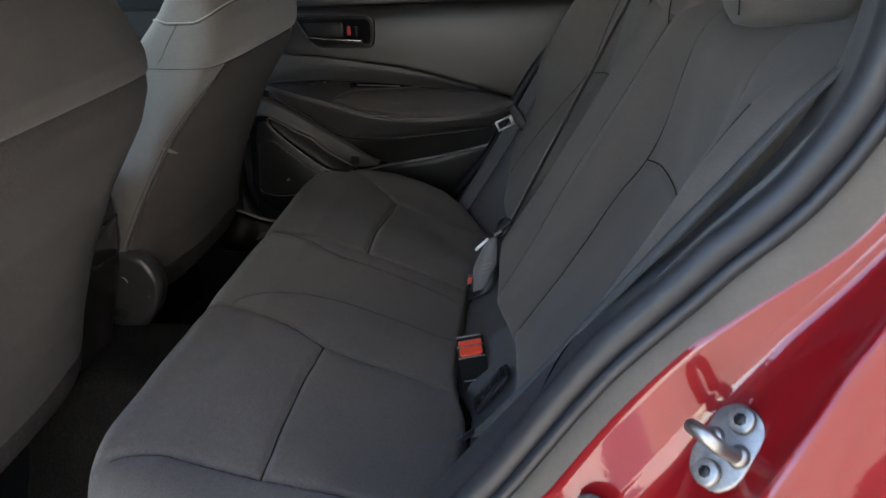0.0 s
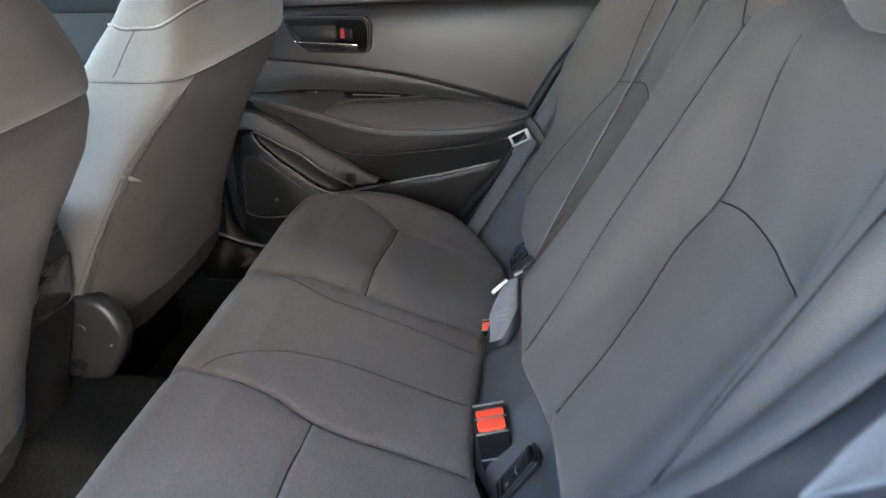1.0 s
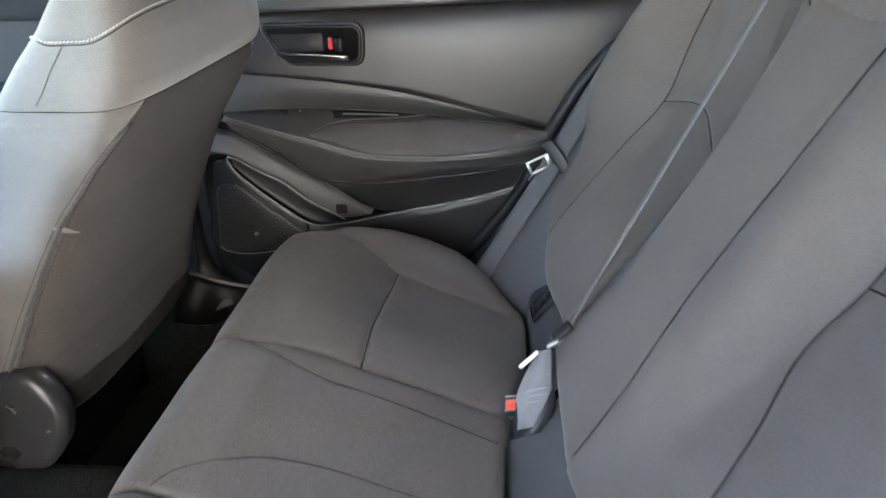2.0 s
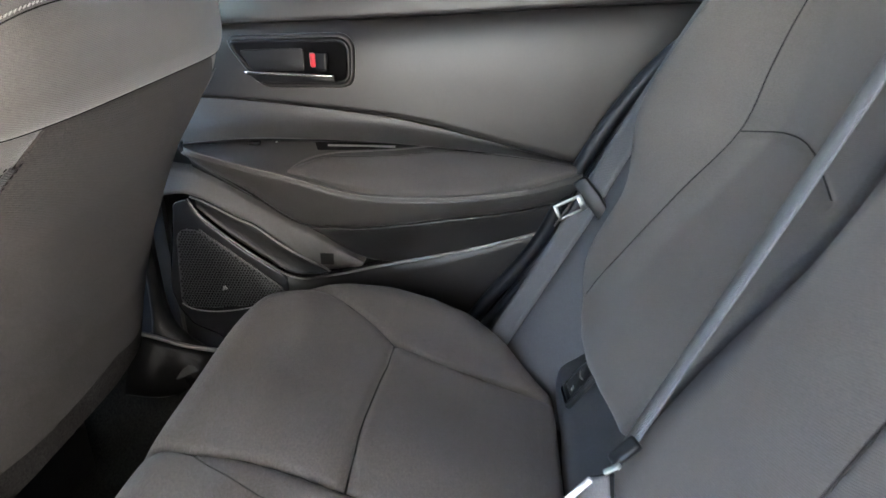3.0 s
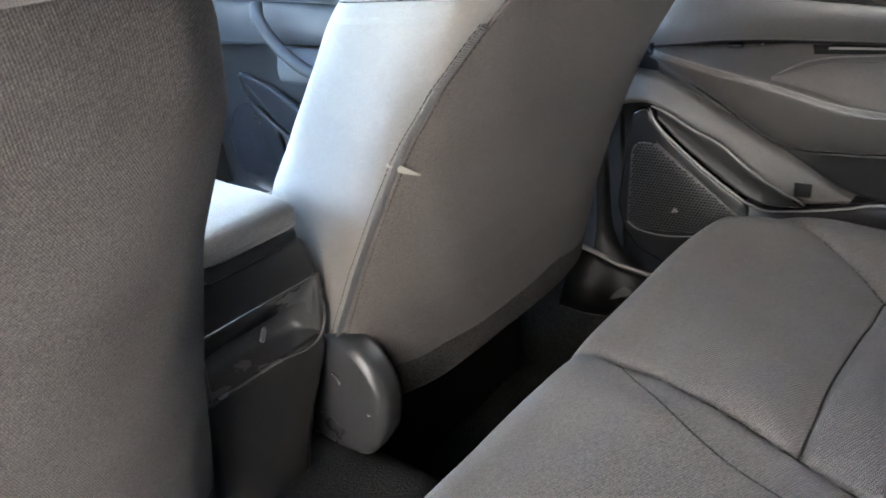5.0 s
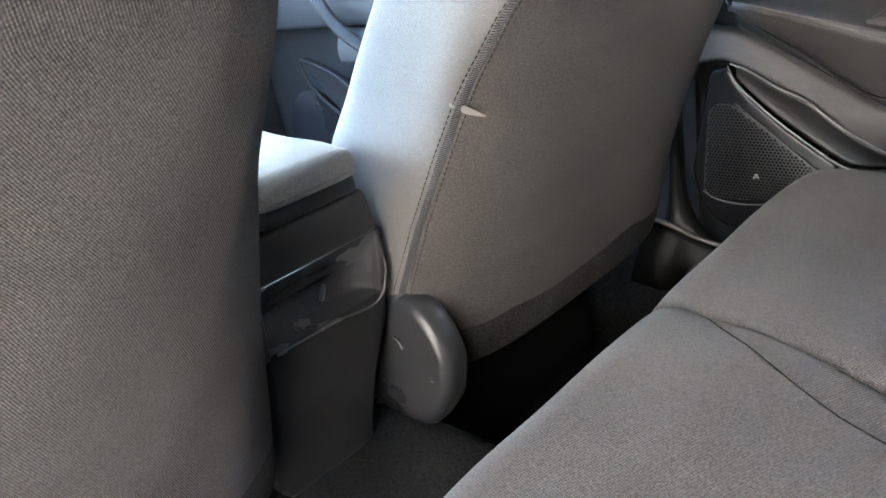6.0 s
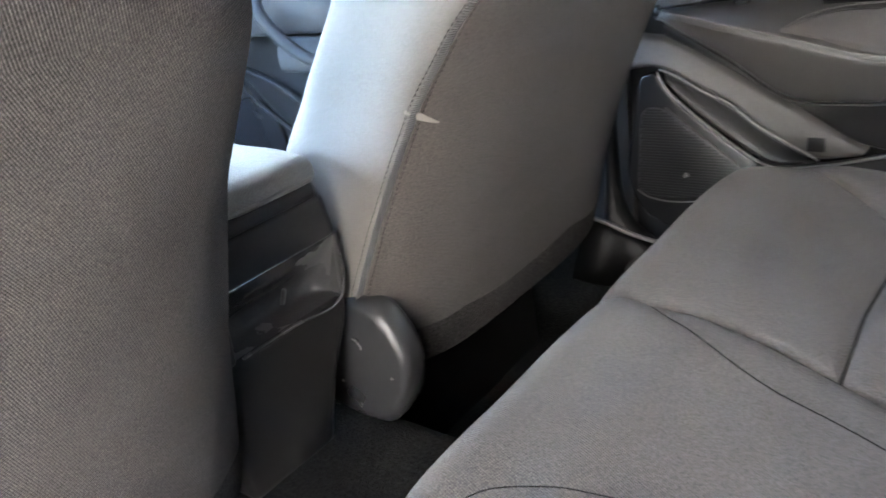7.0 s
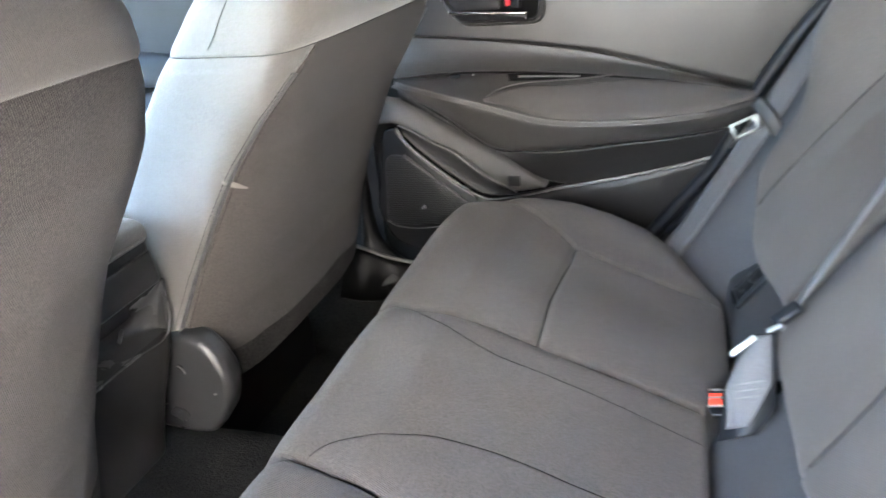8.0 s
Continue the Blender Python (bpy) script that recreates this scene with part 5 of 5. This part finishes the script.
    # sliver of sunlight across the zip, painted as pale patches
    if not flip:
        for u0, u1, za, zb, h in ((66.0, 61.5, 0.828, 0.823, 0.0016), (59.5, 46.0, 0.823, 0.811, 0.0034)):
            rows = []
            for k in np.linspace(0, 1, 14):
                u, z = radians(-(u0 + (u1 - u0) * k)), za + (zb - za) * k
                g = h * (1 - k) ** 0.7 * min(1, 8 * k + 0.3) + 0.0002
                row = []
                for q in (-1, -0.3, 0.3, 1):
                    p = ring_point(z + q * g, u, SEAT_Y)
                    row.append((p[0] + 0.0052 * math.cos(u), p[1] + 0.0052 * math.sin(u), p[2]))
                rows.append(row)
            grid("sun_glint", rows, SUN_GLINT, th, "sun glint painted pale on the cloth")
    # cushion and base of the seat
    n = 60
    rows = []
    for x, zt, w in ((-0.50, 0.50, 0.20), (-0.53, 0.55, 0.235), (-0.62, 0.58, 0.25), (-0.80, 0.60, 0.25), (-0.93, 0.605, 0.245), (-0.98, 0.585, 0.23), (-1.0, 0.53, 0.215)):
        u = np.linspace(0, 2 * math.pi, n, endpoint=False)
        zz = 0.50 + (zt - 0.50) * np.sign(np.sin(u)) * np.abs(np.sin(u)) ** 0.45
        rows.append(np.stack([np.full(n, x), SEAT_Y + w * np.sign(np.cos(u)) * np.abs(np.cos(u)) ** 0.45, zz], 1))
    P = curve(np.stack(rows).reshape(7, -1), 40).reshape(40, n, 3)
    if flip:
        P[:, :, 1] = DRIVER - P[:, :, 1]
    grid("cushion", P, CLOTH, th, "dark grey cloth seat cushion", wrap=True, caps=True)
    bm = bmesh.new()
    bmesh.ops.create_cube(bm, size=1)
    yb = DRIVER - SEAT_Y if flip else SEAT_Y
    for v in bm.verts:
        v.co = (-0.72 + 0.40 * v.co.x, yb + 0.40 * v.co.y, 0.35 + 0.16 * v.co.z)
    part("rail_base", bm, BLACK, th, smooth=False)
    # head restraint
    n = 40
    rows = []
    for t in np.linspace(-1, 1, 24):
        k = max(0.02, (1 - abs(t) ** 2.6)) ** (1 / 2.4)
        a = np.linspace(0, 2 * math.pi, n, endpoint=False)
        rows.append(np.stack([-0.255 + 0.05 * k * np.sign(np.cos(a)) * np.abs(np.cos(a)) ** 0.6, yb + 0.125 * (0.3 + 0.7 * k) * np.sign(np.sin(a)) * np.abs(np.sin(a)) ** 0.6, np.full(n, 1.235 + 0.09 * t)], 1))
    grid("head_restraint", np.stack(rows), CLOTH, th, "dark cloth head restraint", wrap=True, caps=True)
    return th


# ---- centre console ----
def build_console():
    th = thing("centre_console", "dark plastic centre console with cloth armrest lid and rear bin", "console")
    n = 160

    def rear(z):
        return -0.4105 - 0.145 * (0.76 - z)

    def half(z):
        """Half width of the moulding, waisted towards the foot."""
        return np.interp(z, [0.40, 0.46, 0.50, 0.54, 0.58, 0.62, 0.655, 0.695, 0.737, 0.776], [0.050, 0.054, 0.056, 0.060, 0.064, 0.070, 0.0745, 0.0745, 0.065, 0.054])

    def box(name, zb, zt, material, label=""):
        rows = []
        for k, x in enumerate((0.0, 0.002, 0.012, 0.18, 0.38)):
            u = np.linspace(0, 2 * math.pi, n, endpoint=False)
            inset = (0.007, 0.002, 0.0, 0.0, 0.0)[k]
            zz = (zt + zb) / 2 + ((zt - zb) / 2 - inset * 0.5) * np.sign(np.sin(u)) * np.abs(np.sin(u)) ** 0.12
            rows.append(np.stack([np.where(x < 0.1, rear(zz), -0.41) - x, MID - 0.022 * (1 - smoothstep(0.53, 0.63, zz)) + (half(zz) - inset) * np.sign(np.cos(u)) * np.abs(np.cos(u)) ** 0.12, zz], 1))
        return grid(name, np.stack(rows), material, th, label, wrap=True, caps=True)
    # same shell as above; the shade low down is put into a darker plastic
    box("body", 0.490, 0.650, DOOR_HARD, "lower body with its shade as a darker colour")
    box("upper_body", 0.716, 0.762, CONSOLE)
    # open bin between them: sloping wall, ledge, two cheeks and a rounded lip
    binp = tagged(new("bin"), "open rear bin with a sloping glossy wall")
    binp.parent = th
    prof = curve([(-0.0015, 0.7165), (-0.012, 0.706), (-0.030, 0.684), (-0.041, 0.666), (-0.037, 0.656), (-0.018, 0.6530), (-0.0010, 0.6530)], 26)
    rows = []
    for k in np.linspace(-1, 1, 40):
        deep = (1 - abs(k) ** 5) ** 0.5
        rows.append([(rear(z) + dx * (0.05 + 0.95 * deep), MID + 0.0655 * k, z) for dx, z in prof])
    grid("hollow", rows, BIN, binp, "dished glossy hollow of the bin")
    for q in (-1, 1):
        wall = rounded([(rear(0.717) + 0.0005, 0.718), (rear(0.648) + 0.0005, 0.648), (rear(0.648) - 0.07, 0.646), (rear(0.717) - 0.07, 0.718)], 0.004)
        slab("cheek", wall, 0.0085, CONSOLE, binp, m=Matrix(((1, 0, 0, 0), (0, 0, 1, MID + q * 0.0680 - 0.00425), (0, 1, 0, 0), (0, 0, 0, 1))), bevel=0.0025, segments=3)
    tube("lip", [(rear(0.70) + 0.0005, MID + 0.0660, 0.712), (rear(0.66) + 0.0012, MID + 0.0700, 0.664), (rear(0.651) + 0.0014, MID + 0.064, 0.6515), (rear(0.651) + 0.0014, MID, 0.6512), (rear(0.651) + 0.0014, MID - 0.058, 0.6515)], 0.0016, BIN, binp, "polished lower lip of the bin", n=60, sides=8)
    block("catch", (0.004, 0.004, 0.020), SATIN, binp, "small bright catch", pose(rear(0.675) - 0.022, MID + 0.012, 0.672, 0, 28, 0), bevel=0.0012)
    # padded lid
    lid = []
    for x, zt, zb, w in ((-0.402, 0.789, 0.782, 0.040), (-0.403, 0.795, 0.778, 0.049), (-0.412, 0.801, 0.777, 0.053), (-0.43, 0.804, 0.775, 0.055), (-0.50, 0.806, 0.766, 0.060), (-0.70, 0.806, 0.764, 0.068), (-0.73, 0.798, 0.768, 0.062)):
        u = np.linspace(0, 2 * math.pi, n, endpoint=False)
        lid.append(np.stack([np.full(n, x), MID + w * np.sign(np.cos(u)) * np.abs(np.cos(u)) ** 0.35, (zt + zb) / 2 + (zt - zb) / 2 * np.sign(np.sin(u)) * np.abs(np.sin(u)) ** 0.5], 1))
    lid = curve(np.stack(lid).reshape(7, -1), 50).reshape(50, n, 3)
    grid("lid", lid, CLOTH_LID, th, "grey cloth padded lid", wrap=True, caps=True)
    tube("lid_welt", [(-0.50, MID - 0.0605, 0.773), (-0.43, MID - 0.0555, 0.779), (-0.4060, MID - 0.046, 0.7815), (-0.4020, MID, 0.7815), (-0.4060, MID + 0.046, 0.7815), (-0.43, MID + 0.0555, 0.779), (-0.50, MID + 0.0605, 0.773)], 0.0022, CLOTH_LID, th, "pale sewn welt round the lid", n=60, sides=8)
    block("lid_tray", (0.30, 0.098, 0.016), CONSOLE, th, "black lid tray", pose(-0.556, MID, 0.770), bevel=0.005)


# ---- far front door and dashboard, seen between the seats ----
def build_front():
    th = thing("front_door", "closed far front door with dark grey moulded trim", "car door")
    flip = Matrix(((1, 0, 0, 0), (0, 0, -1, 1.72), (0, 1, 0, 0), (0, 0, 0, 1)))
    slab("skin", [(-1.66, 0.32), (-0.50, 0.32), (-0.50, 1.02), (-1.66, 1.0)], 0.02, DASH, th, m=flip, bevel=0.004)
    strip("top_rail", [(-1.6, 1.67, 1.03), (-1.0, 1.67, 1.045), (-0.5, 1.67, 1.05)], [(-1.6, 1.688, 0.94), (-1.0, 1.69, 0.96), (-0.5, 1.69, 0.965)], DASH, th, n=40, m=8, bulge=0.006)
    strip("waist_band", [(-1.6, 1.688, 0.90), (-1.0, 1.69, 0.87), (-0.55, 1.69, 0.83)], [(-1.6, 1.66, 0.80), (-1.0, 1.66, 0.80), (-0.55, 1.66, 0.79)], DASH, th, n=40, m=10, bulge=0.008)
    strip("armrest", [(-1.15, 1.655, 0.80), (-0.9, 1.655, 0.79), (-0.55, 1.66, 0.785)], [(-1.10, 1.60, 0.74), (-0.9, 1.595, 0.735), (-0.55, 1.60, 0.735)], DASH, th, n=40, m=10, bulge=0.01, depth=0.05)
    tube("pull_handle", [(-1.20, 1.655, 0.885), (-1.165, 1.625, 0.86), (-1.10, 1.612, 0.805), (-1.03, 1.610, 0.765), (-0.96, 1.615, 0.745)], 0.014, DASH, th, "grey moulded pull handle", n=40, flat=0.6)
    strip("pocket", [(-1.33, 1.675, 0.735), (-1.22, 1.67, 0.70), (-1.12, 1.67, 0.64), (-1.06, 1.675, 0.59)], [(-1.32, 1.675, 0.70), (-1.25, 1.675, 0.63), (-1.16, 1.675, 0.58), (-1.06, 1.675, 0.57)], BLACK, th, "dark oval map pocket", n=40, m=8, bulge=0.006)
    tube("pocket_rim", [(-1.33, 1.668, 0.735), (-1.22, 1.662, 0.703), (-1.12, 1.662, 0.643), (-1.05, 1.668, 0.585), (-1.14, 1.668, 0.574), (-1.25, 1.668, 0.625), (-1.33, 1.668, 0.70), (-1.335, 1.668, 0.73)], 0.004, DASH, th, n=60, sides=8)
    a = np.linspace(0, 2 * math.pi, 40, endpoint=False)
    slab("speaker_grille", [(-1.36 + 0.10 * math.cos(t), 0.55 + 0.11 * math.sin(t)) for t in a], 0.012, GLOSS, th, "dusty black speaker grille", m=Matrix.Translation((0, -0.02, 0)) @ flip, bevel=0.004)
    slab("handle_bezel", rounded([(-1.135, 0.955), (-0.945, 0.955), (-0.935, 0.90), (-1.08, 0.895)], 0.012), 0.014, DASH, th, "grey handle bezel", m=Matrix.Translation((0, -0.02, 0)) @ flip, bevel=0.004)
    slab("handle_well", rounded([(-1.115, 0.945), (-0.955, 0.945), (-0.948, 0.908), (-1.075, 0.905)], 0.009), 0.002, GLOSS, th, "flat black plate for the shaded handle well", m=Matrix.Translation((0, -0.034, 0)) @ flip, bevel=0.0006)
    tube("handle_lever", [(-1.09, 1.672, 0.915), (-1.02, 1.668, 0.912), (-0.955, 1.670, 0.914)], 0.008, SATIN, th, "satin handle lever", n=14, flat=0.5)
    d = thing("dashboard", "grey moulded dashboard under the windscreen", "dashboard")
    rows = []
    for y in np.linspace(0.34, 1.69, 24):
        prof = [(-1.50, 0.45), (-1.50, 0.70), (-1.46, 0.86), (-1.48, 0.945), (-1.56, 0.975), (-1.74, 0.985)]
        p = curve(prof, 40)
        rows.append(np.stack([p[:, 0], np.full(40, y), p[:, 1]], 1))
    grid("top_pad", np.stack(rows), DASH, d)
    # sill and pillar trims at the far rear footwell
    tr = thing("sill_trim", "dark moulded sill and pillar foot trim", "sill trim")
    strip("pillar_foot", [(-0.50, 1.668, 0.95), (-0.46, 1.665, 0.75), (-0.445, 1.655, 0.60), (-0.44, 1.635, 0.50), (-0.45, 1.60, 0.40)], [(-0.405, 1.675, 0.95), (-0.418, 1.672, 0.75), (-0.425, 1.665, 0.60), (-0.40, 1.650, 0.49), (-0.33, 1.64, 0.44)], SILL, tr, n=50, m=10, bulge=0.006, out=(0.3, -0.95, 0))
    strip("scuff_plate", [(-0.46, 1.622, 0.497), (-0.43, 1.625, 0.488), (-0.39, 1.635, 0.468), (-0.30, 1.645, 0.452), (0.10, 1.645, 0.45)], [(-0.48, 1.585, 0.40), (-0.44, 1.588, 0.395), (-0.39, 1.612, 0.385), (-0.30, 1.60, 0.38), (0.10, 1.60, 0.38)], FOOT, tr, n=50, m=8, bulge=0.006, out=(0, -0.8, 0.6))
    # pale tube that draws the highlight along the sill edge
    tube("scuff_edge", [(-0.455, 1.618, 0.499), (-0.43, 1.621, 0.491), (-0.39, 1.631, 0.471), (-0.34, 1.640, 0.458), (-0.25, 1.643, 0.455)], 0.0035, SATIN, tr, "sill edge highlight as a pale strip", n=30, sides=8)


# ---- near door opening ----
OPEN = [(-0.06, 0.36), (0.03, 0.48), (0.12, 0.625), (0.205, 0.765), (0.272, 0.860), (0.333, 0.946), (0.387, 1.008), (0.427, 1.062), (0.449, 1.112), (0.455, 1.17), (0.435, 1.26), (0.39, 1.33)]


def open_frame(n):
    c = curve(OPEN, n)
    t = np.gradient(c, axis=0)
    t /= np.linalg.norm(t, axis=1)[:, None]
    return c, t, np.stack([t[:, 1], -t[:, 0]], 1)


def sweep(name, prof, material, parent, label="", n=110, m=0):
    c, t, nn = open_frame(n)
    p = curve(prof, m) if m else np.asarray(prof, float)
    rows = []
    for a, y in p:
        rows.append(np.stack([c[:, 0] + a * nn[:, 0], np.full(n, y), c[:, 1] + a * nn[:, 1]], 1))
    return grid(name, np.stack(rows), material, parent, label)


def on_frame(x, z, a, y):
    """The jamb beside a place: the point a out from the opening line at depth y, its tangent and its outward way."""
    c, t, nn = open_frame(400)
    i = int(np.argmin(np.hypot(c[:, 0] + a * nn[:, 0] - x, c[:, 1] + a * nn[:, 1] - z)))
    return (c[i, 0] + a * nn[i, 0], y, c[i, 1] + a * nn[i, 1]), (t[i, 0], 0, t[i, 1]), (nn[i, 0], 0, nn[i, 1])


def build_opening():
    tr = thing("quarter_trim", "grey moulded trim inside the near door opening", "side trim", "seat side trims")
    face = [(0.050, 0.51), (0.026, 0.487), (0.012, 0.455), (0.004, 0.425), (-0.004, 0.39), (-0.008, 0.365)]
    sweep("panel", face, TRIM, tr, m=20)
    # leaf-shaped trim panel with a dished face, its wedge highlight put into the pale colour, between the dark panel
    # and the seal
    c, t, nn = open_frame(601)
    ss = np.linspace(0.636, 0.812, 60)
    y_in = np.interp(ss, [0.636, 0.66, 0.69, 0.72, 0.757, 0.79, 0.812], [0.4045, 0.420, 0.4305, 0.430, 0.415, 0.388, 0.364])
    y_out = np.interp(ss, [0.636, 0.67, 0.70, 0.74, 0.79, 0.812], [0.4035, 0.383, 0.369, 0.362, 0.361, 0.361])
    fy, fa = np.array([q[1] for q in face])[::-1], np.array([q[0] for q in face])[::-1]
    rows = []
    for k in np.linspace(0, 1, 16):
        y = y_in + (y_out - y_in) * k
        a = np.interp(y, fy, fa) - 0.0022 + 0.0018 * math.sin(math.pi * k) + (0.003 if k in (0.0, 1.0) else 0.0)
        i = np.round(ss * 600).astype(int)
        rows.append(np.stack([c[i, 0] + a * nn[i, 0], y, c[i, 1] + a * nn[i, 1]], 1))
    grid("inlay", np.stack(rows), INLAY, tr, "grey dished trim panel with its highlight in the pale colour")
    tube("panel_joint", [on_frame(0.30, 0.92, 0.024, 0.485)[0], on_frame(0.295, 0.90, 0.010, 0.45)[0], on_frame(0.29, 0.885, -0.001, 0.40)[0]], 0.0009, RUBBER_HOLE, tr, "dark panel joint", n=16, sides=6)
    sl = thing("door_seal", "black rubber door seal round the near opening", "door seal", "door seals")
    c, t, nn = open_frame(110)
    sv = np.linspace(0, 1, 110)
    inner = np.interp(sv, [0.50, 0.516, 0.621, 0.695, 0.74, 0.80], [0.007, 0.007, -0.002, -0.005, -0.001, 0.002])
    outer = np.interp(sv, [0.50, 0.54, 0.60, 0.664, 0.70, 0.739, 0.80], [0.018, 0.018, 0.012, 0.007, 0.012, 0.020, 0.022])
    for name, a, y, r in (("bulb", inner - 0.0125, 0.358, 0.0105), ("lip", inner - 0.0030, 0.3475, 0.0045)):
        p = np.stack([c[:, 0] + a * nn[:, 0], np.full(110, y), c[:, 1] + a * nn[:, 1]], 1)
        tube(name, p, r, RUBBER, sl, sides=14)
    rows = []
    for k, y in ((0.0, 0.3485), (0.08, 0.3450), (0.35, 0.3400), (0.7, 0.3355), (1.0, 0.3325)):
        a = inner + (outer - inner) * k
        rows.append(np.stack([c[:, 0] + a * nn[:, 0], np.full(110, y), c[:, 1] + a * nn[:, 1]], 1))
    grid("flange_strip", np.stack(rows), RUBBER_GREY, sl, "grey-brown flange strip")
    body = thing("rear_quarter_body", "glossy red painted rear quarter with door jamb", "car body")
    # pressed jamb: a flat flange, a first ridge, a sloping face that carries the striker, a second ridge, then the outer skin
    n = 160
    c, t, nn = open_frame(n)
    s = np.linspace(0, 1, n)
    a1, y1 = np.interp(s, [0.5, 0.61, 0.65, 0.69, 0.74], [0.047, 0.042, 0.034, 0.027, 0.026]), np.interp(s, [0.5, 0.61, 0.65, 0.69, 0.74], [0.317, 0.320, 0.325, 0.329, 0.331])
    a2, y2 = np.interp(s, [0.55, 0.60, 0.645, 0.675, 0.706, 0.737], [0.095, 0.075, 0.051, 0.043, 0.037, 0.034]), np.interp(s, [0.55, 0.60, 0.645, 0.675, 0.706, 0.737], [0.246, 0.250, 0.262, 0.272, 0.285, 0.296])
    line = lambda a, y: np.stack([c[:, 0] + a * nn[:, 0], y + 0 * a, c[:, 1] + a * nn[:, 1]], 1)
    mix = lambda k, da=0.0, dy=0.0: line(a1 + (a2 - a1) * k + da, y1 + (y2 - y1) * k + dy)
    a0 = np.interp(s, sv, outer)
    a1 = np.maximum(a1, a0 + 0.006)
    rows = [line(a0 - 0.006, 0.342), line(a0 - 0.003, 0.3355), line(a0 - 0.0005, 0.3322)]
    rows += [line(a0 + (a1 - a0) * k, 0.3320 + (y1 - 0.3320) * k) for k in (0.1, 0.3, 0.6, 0.85, 0.94)]
    rows += [mix(0.0, 0.0004, -0.0012), mix(0.03, 0.0030), mix(0.12, 0.0052, 0.001), mix(0.3, 0.0050, 0.001), mix(0.5, 0.0045), mix(0.7, 0.0040), mix(0.86, 0.0030), mix(0.95, 0.0012)]
    grid("door_jamb", np.stack(rows), RED, body)
    skin = [mix(0.95, 0.0012), mix(0.985, 0.0002), line(a2 + 0.002, y2 - 0.0018), line(a2 + 0.007, y2 - 0.0040), line(a2 + 0.018, y2 - 0.0075), line(a2 + 0.035, y2 - 0.012), line(a2 + 0.07, np.minimum(y2 - 0.018, 0.262)), line(a2 + 0.14, 0.243), line(a2 + 0.24, 0.241), line(a2 + 0.48, 0.241)]
    grid("quarter_panel", np.stack(skin), RED, body)
    st = thing("door_striker", "zinc plated steel door striker bolted to the jamb", "striker")
    at, tv, nv = on_frame(0.386, 0.940, 0.0455, 0.2985)
    face_y = Vector(nv) * 0.45 + Vector((0, -0.89, 0))
    m = axes(at, tv, face_y)
    up = (m.to_3x3() @ Vector((0, 0, 1)))
    if up.y > 0 or up.dot(Vector(nv)) > 0:
        m = m @ pose(0, 0, 0, 180, 0, 0)
    m = m @ pose(0, 0, 0, 0, 0, 22)
    outline = rounded([(-0.024, -0.008), (-0.013, -0.016), (0.014, -0.016), (0.024, -0.007), (0.024, 0.008), (0.015, 0.016), (-0.014, 0.016), (-0.024, 0.009)], 0.005)
    slab("plate", outline, 0.004, STEEL, st, m=m, bevel=0.0012)
    for s in (1, -1):
        a = np.linspace(0, 2 * math.pi, 20, endpoint=False)
        slab("bolt", [(0.0075 * math.cos(q), 0.0075 * math.sin(q)) for q in a], 0.004, STEEL, st, m=m @ Matrix.Translation((s * 0.0165, 0.0, 0.004)), bevel=0.0012)
        slab("bolt_socket", [(0.0035 * math.cos(q), 0.0035 * math.sin(q)) for q in a[::3]], 0.0006, BLACK, st, m=m @ Matrix.Translation((s * 0.0165, 0.0, 0.008)), bevel=0)
    # the latch loop: two legs across the plate and a flat outer end
    arc = [m @ Vector(v) for v in ((0.0, 0.0085, 0.002), (0.0, 0.0085, 0.020), (0.001, 0.0078, 0.029), (0.002, 0.0, 0.0335), (0.001, -0.0078, 0.029), (0.0, -0.0085, 0.020), (0.0, -0.0085, 0.002))]
    tube("loop", [tuple(v) for v in arc], 0.0040, STEEL, st, n=34, sides=12)
    for q in (0.0085, -0.0085):
        tube("collar", [tuple(m @ Vector((0, q, 0.003))), tuple(m @ Vector((0, q, 0.008)))], [0.0068, 0.0050], STEEL, st, sides=14)
    pl = thing("rubber_plug", "round black rubber plug in the red jamb", "plug")
    at, tv, nv = on_frame(0.309, 0.878, 0.036, 0.3125)
    face_y = Vector(nv) * 0.72 + Vector((0, -0.70, 0))
    m = axes(at, tv, face_y)
    if (m.to_3x3() @ Vector((0, 0, 1))).y > 0:
        m = m @ pose(0, 0, 0, 180, 0, 0)
    a = np.linspace(0, 2 * math.pi, 28, endpoint=False)
    ring = [m @ Vector((0.011 * math.cos(q), 0.011 * math.sin(q), 0.002)) for q in a]
    tube("rim", [tuple(v) for v in ring + ring[:1]], 0.003, RUBBER_GREY, pl, sides=8, closed=True)
    slab("cap", [(0.010 * math.cos(q), 0.010 * math.sin(q)) for q in a], 0.0022, RUBBER, pl, m=m, bevel=0.0008)


build_outside()
build_floor()
build_shell()
build_rear_seat()
build_belts()
side_trim(False)
side_trim(True)
build_far_door()
front_seat(False, "dark grey front passenger seat with smooth hood and zipped rear panel")
front_seat(True, "dark grey driver seat with soft cloth hood and plain rear panel")
build_console()
build_front()
build_opening()
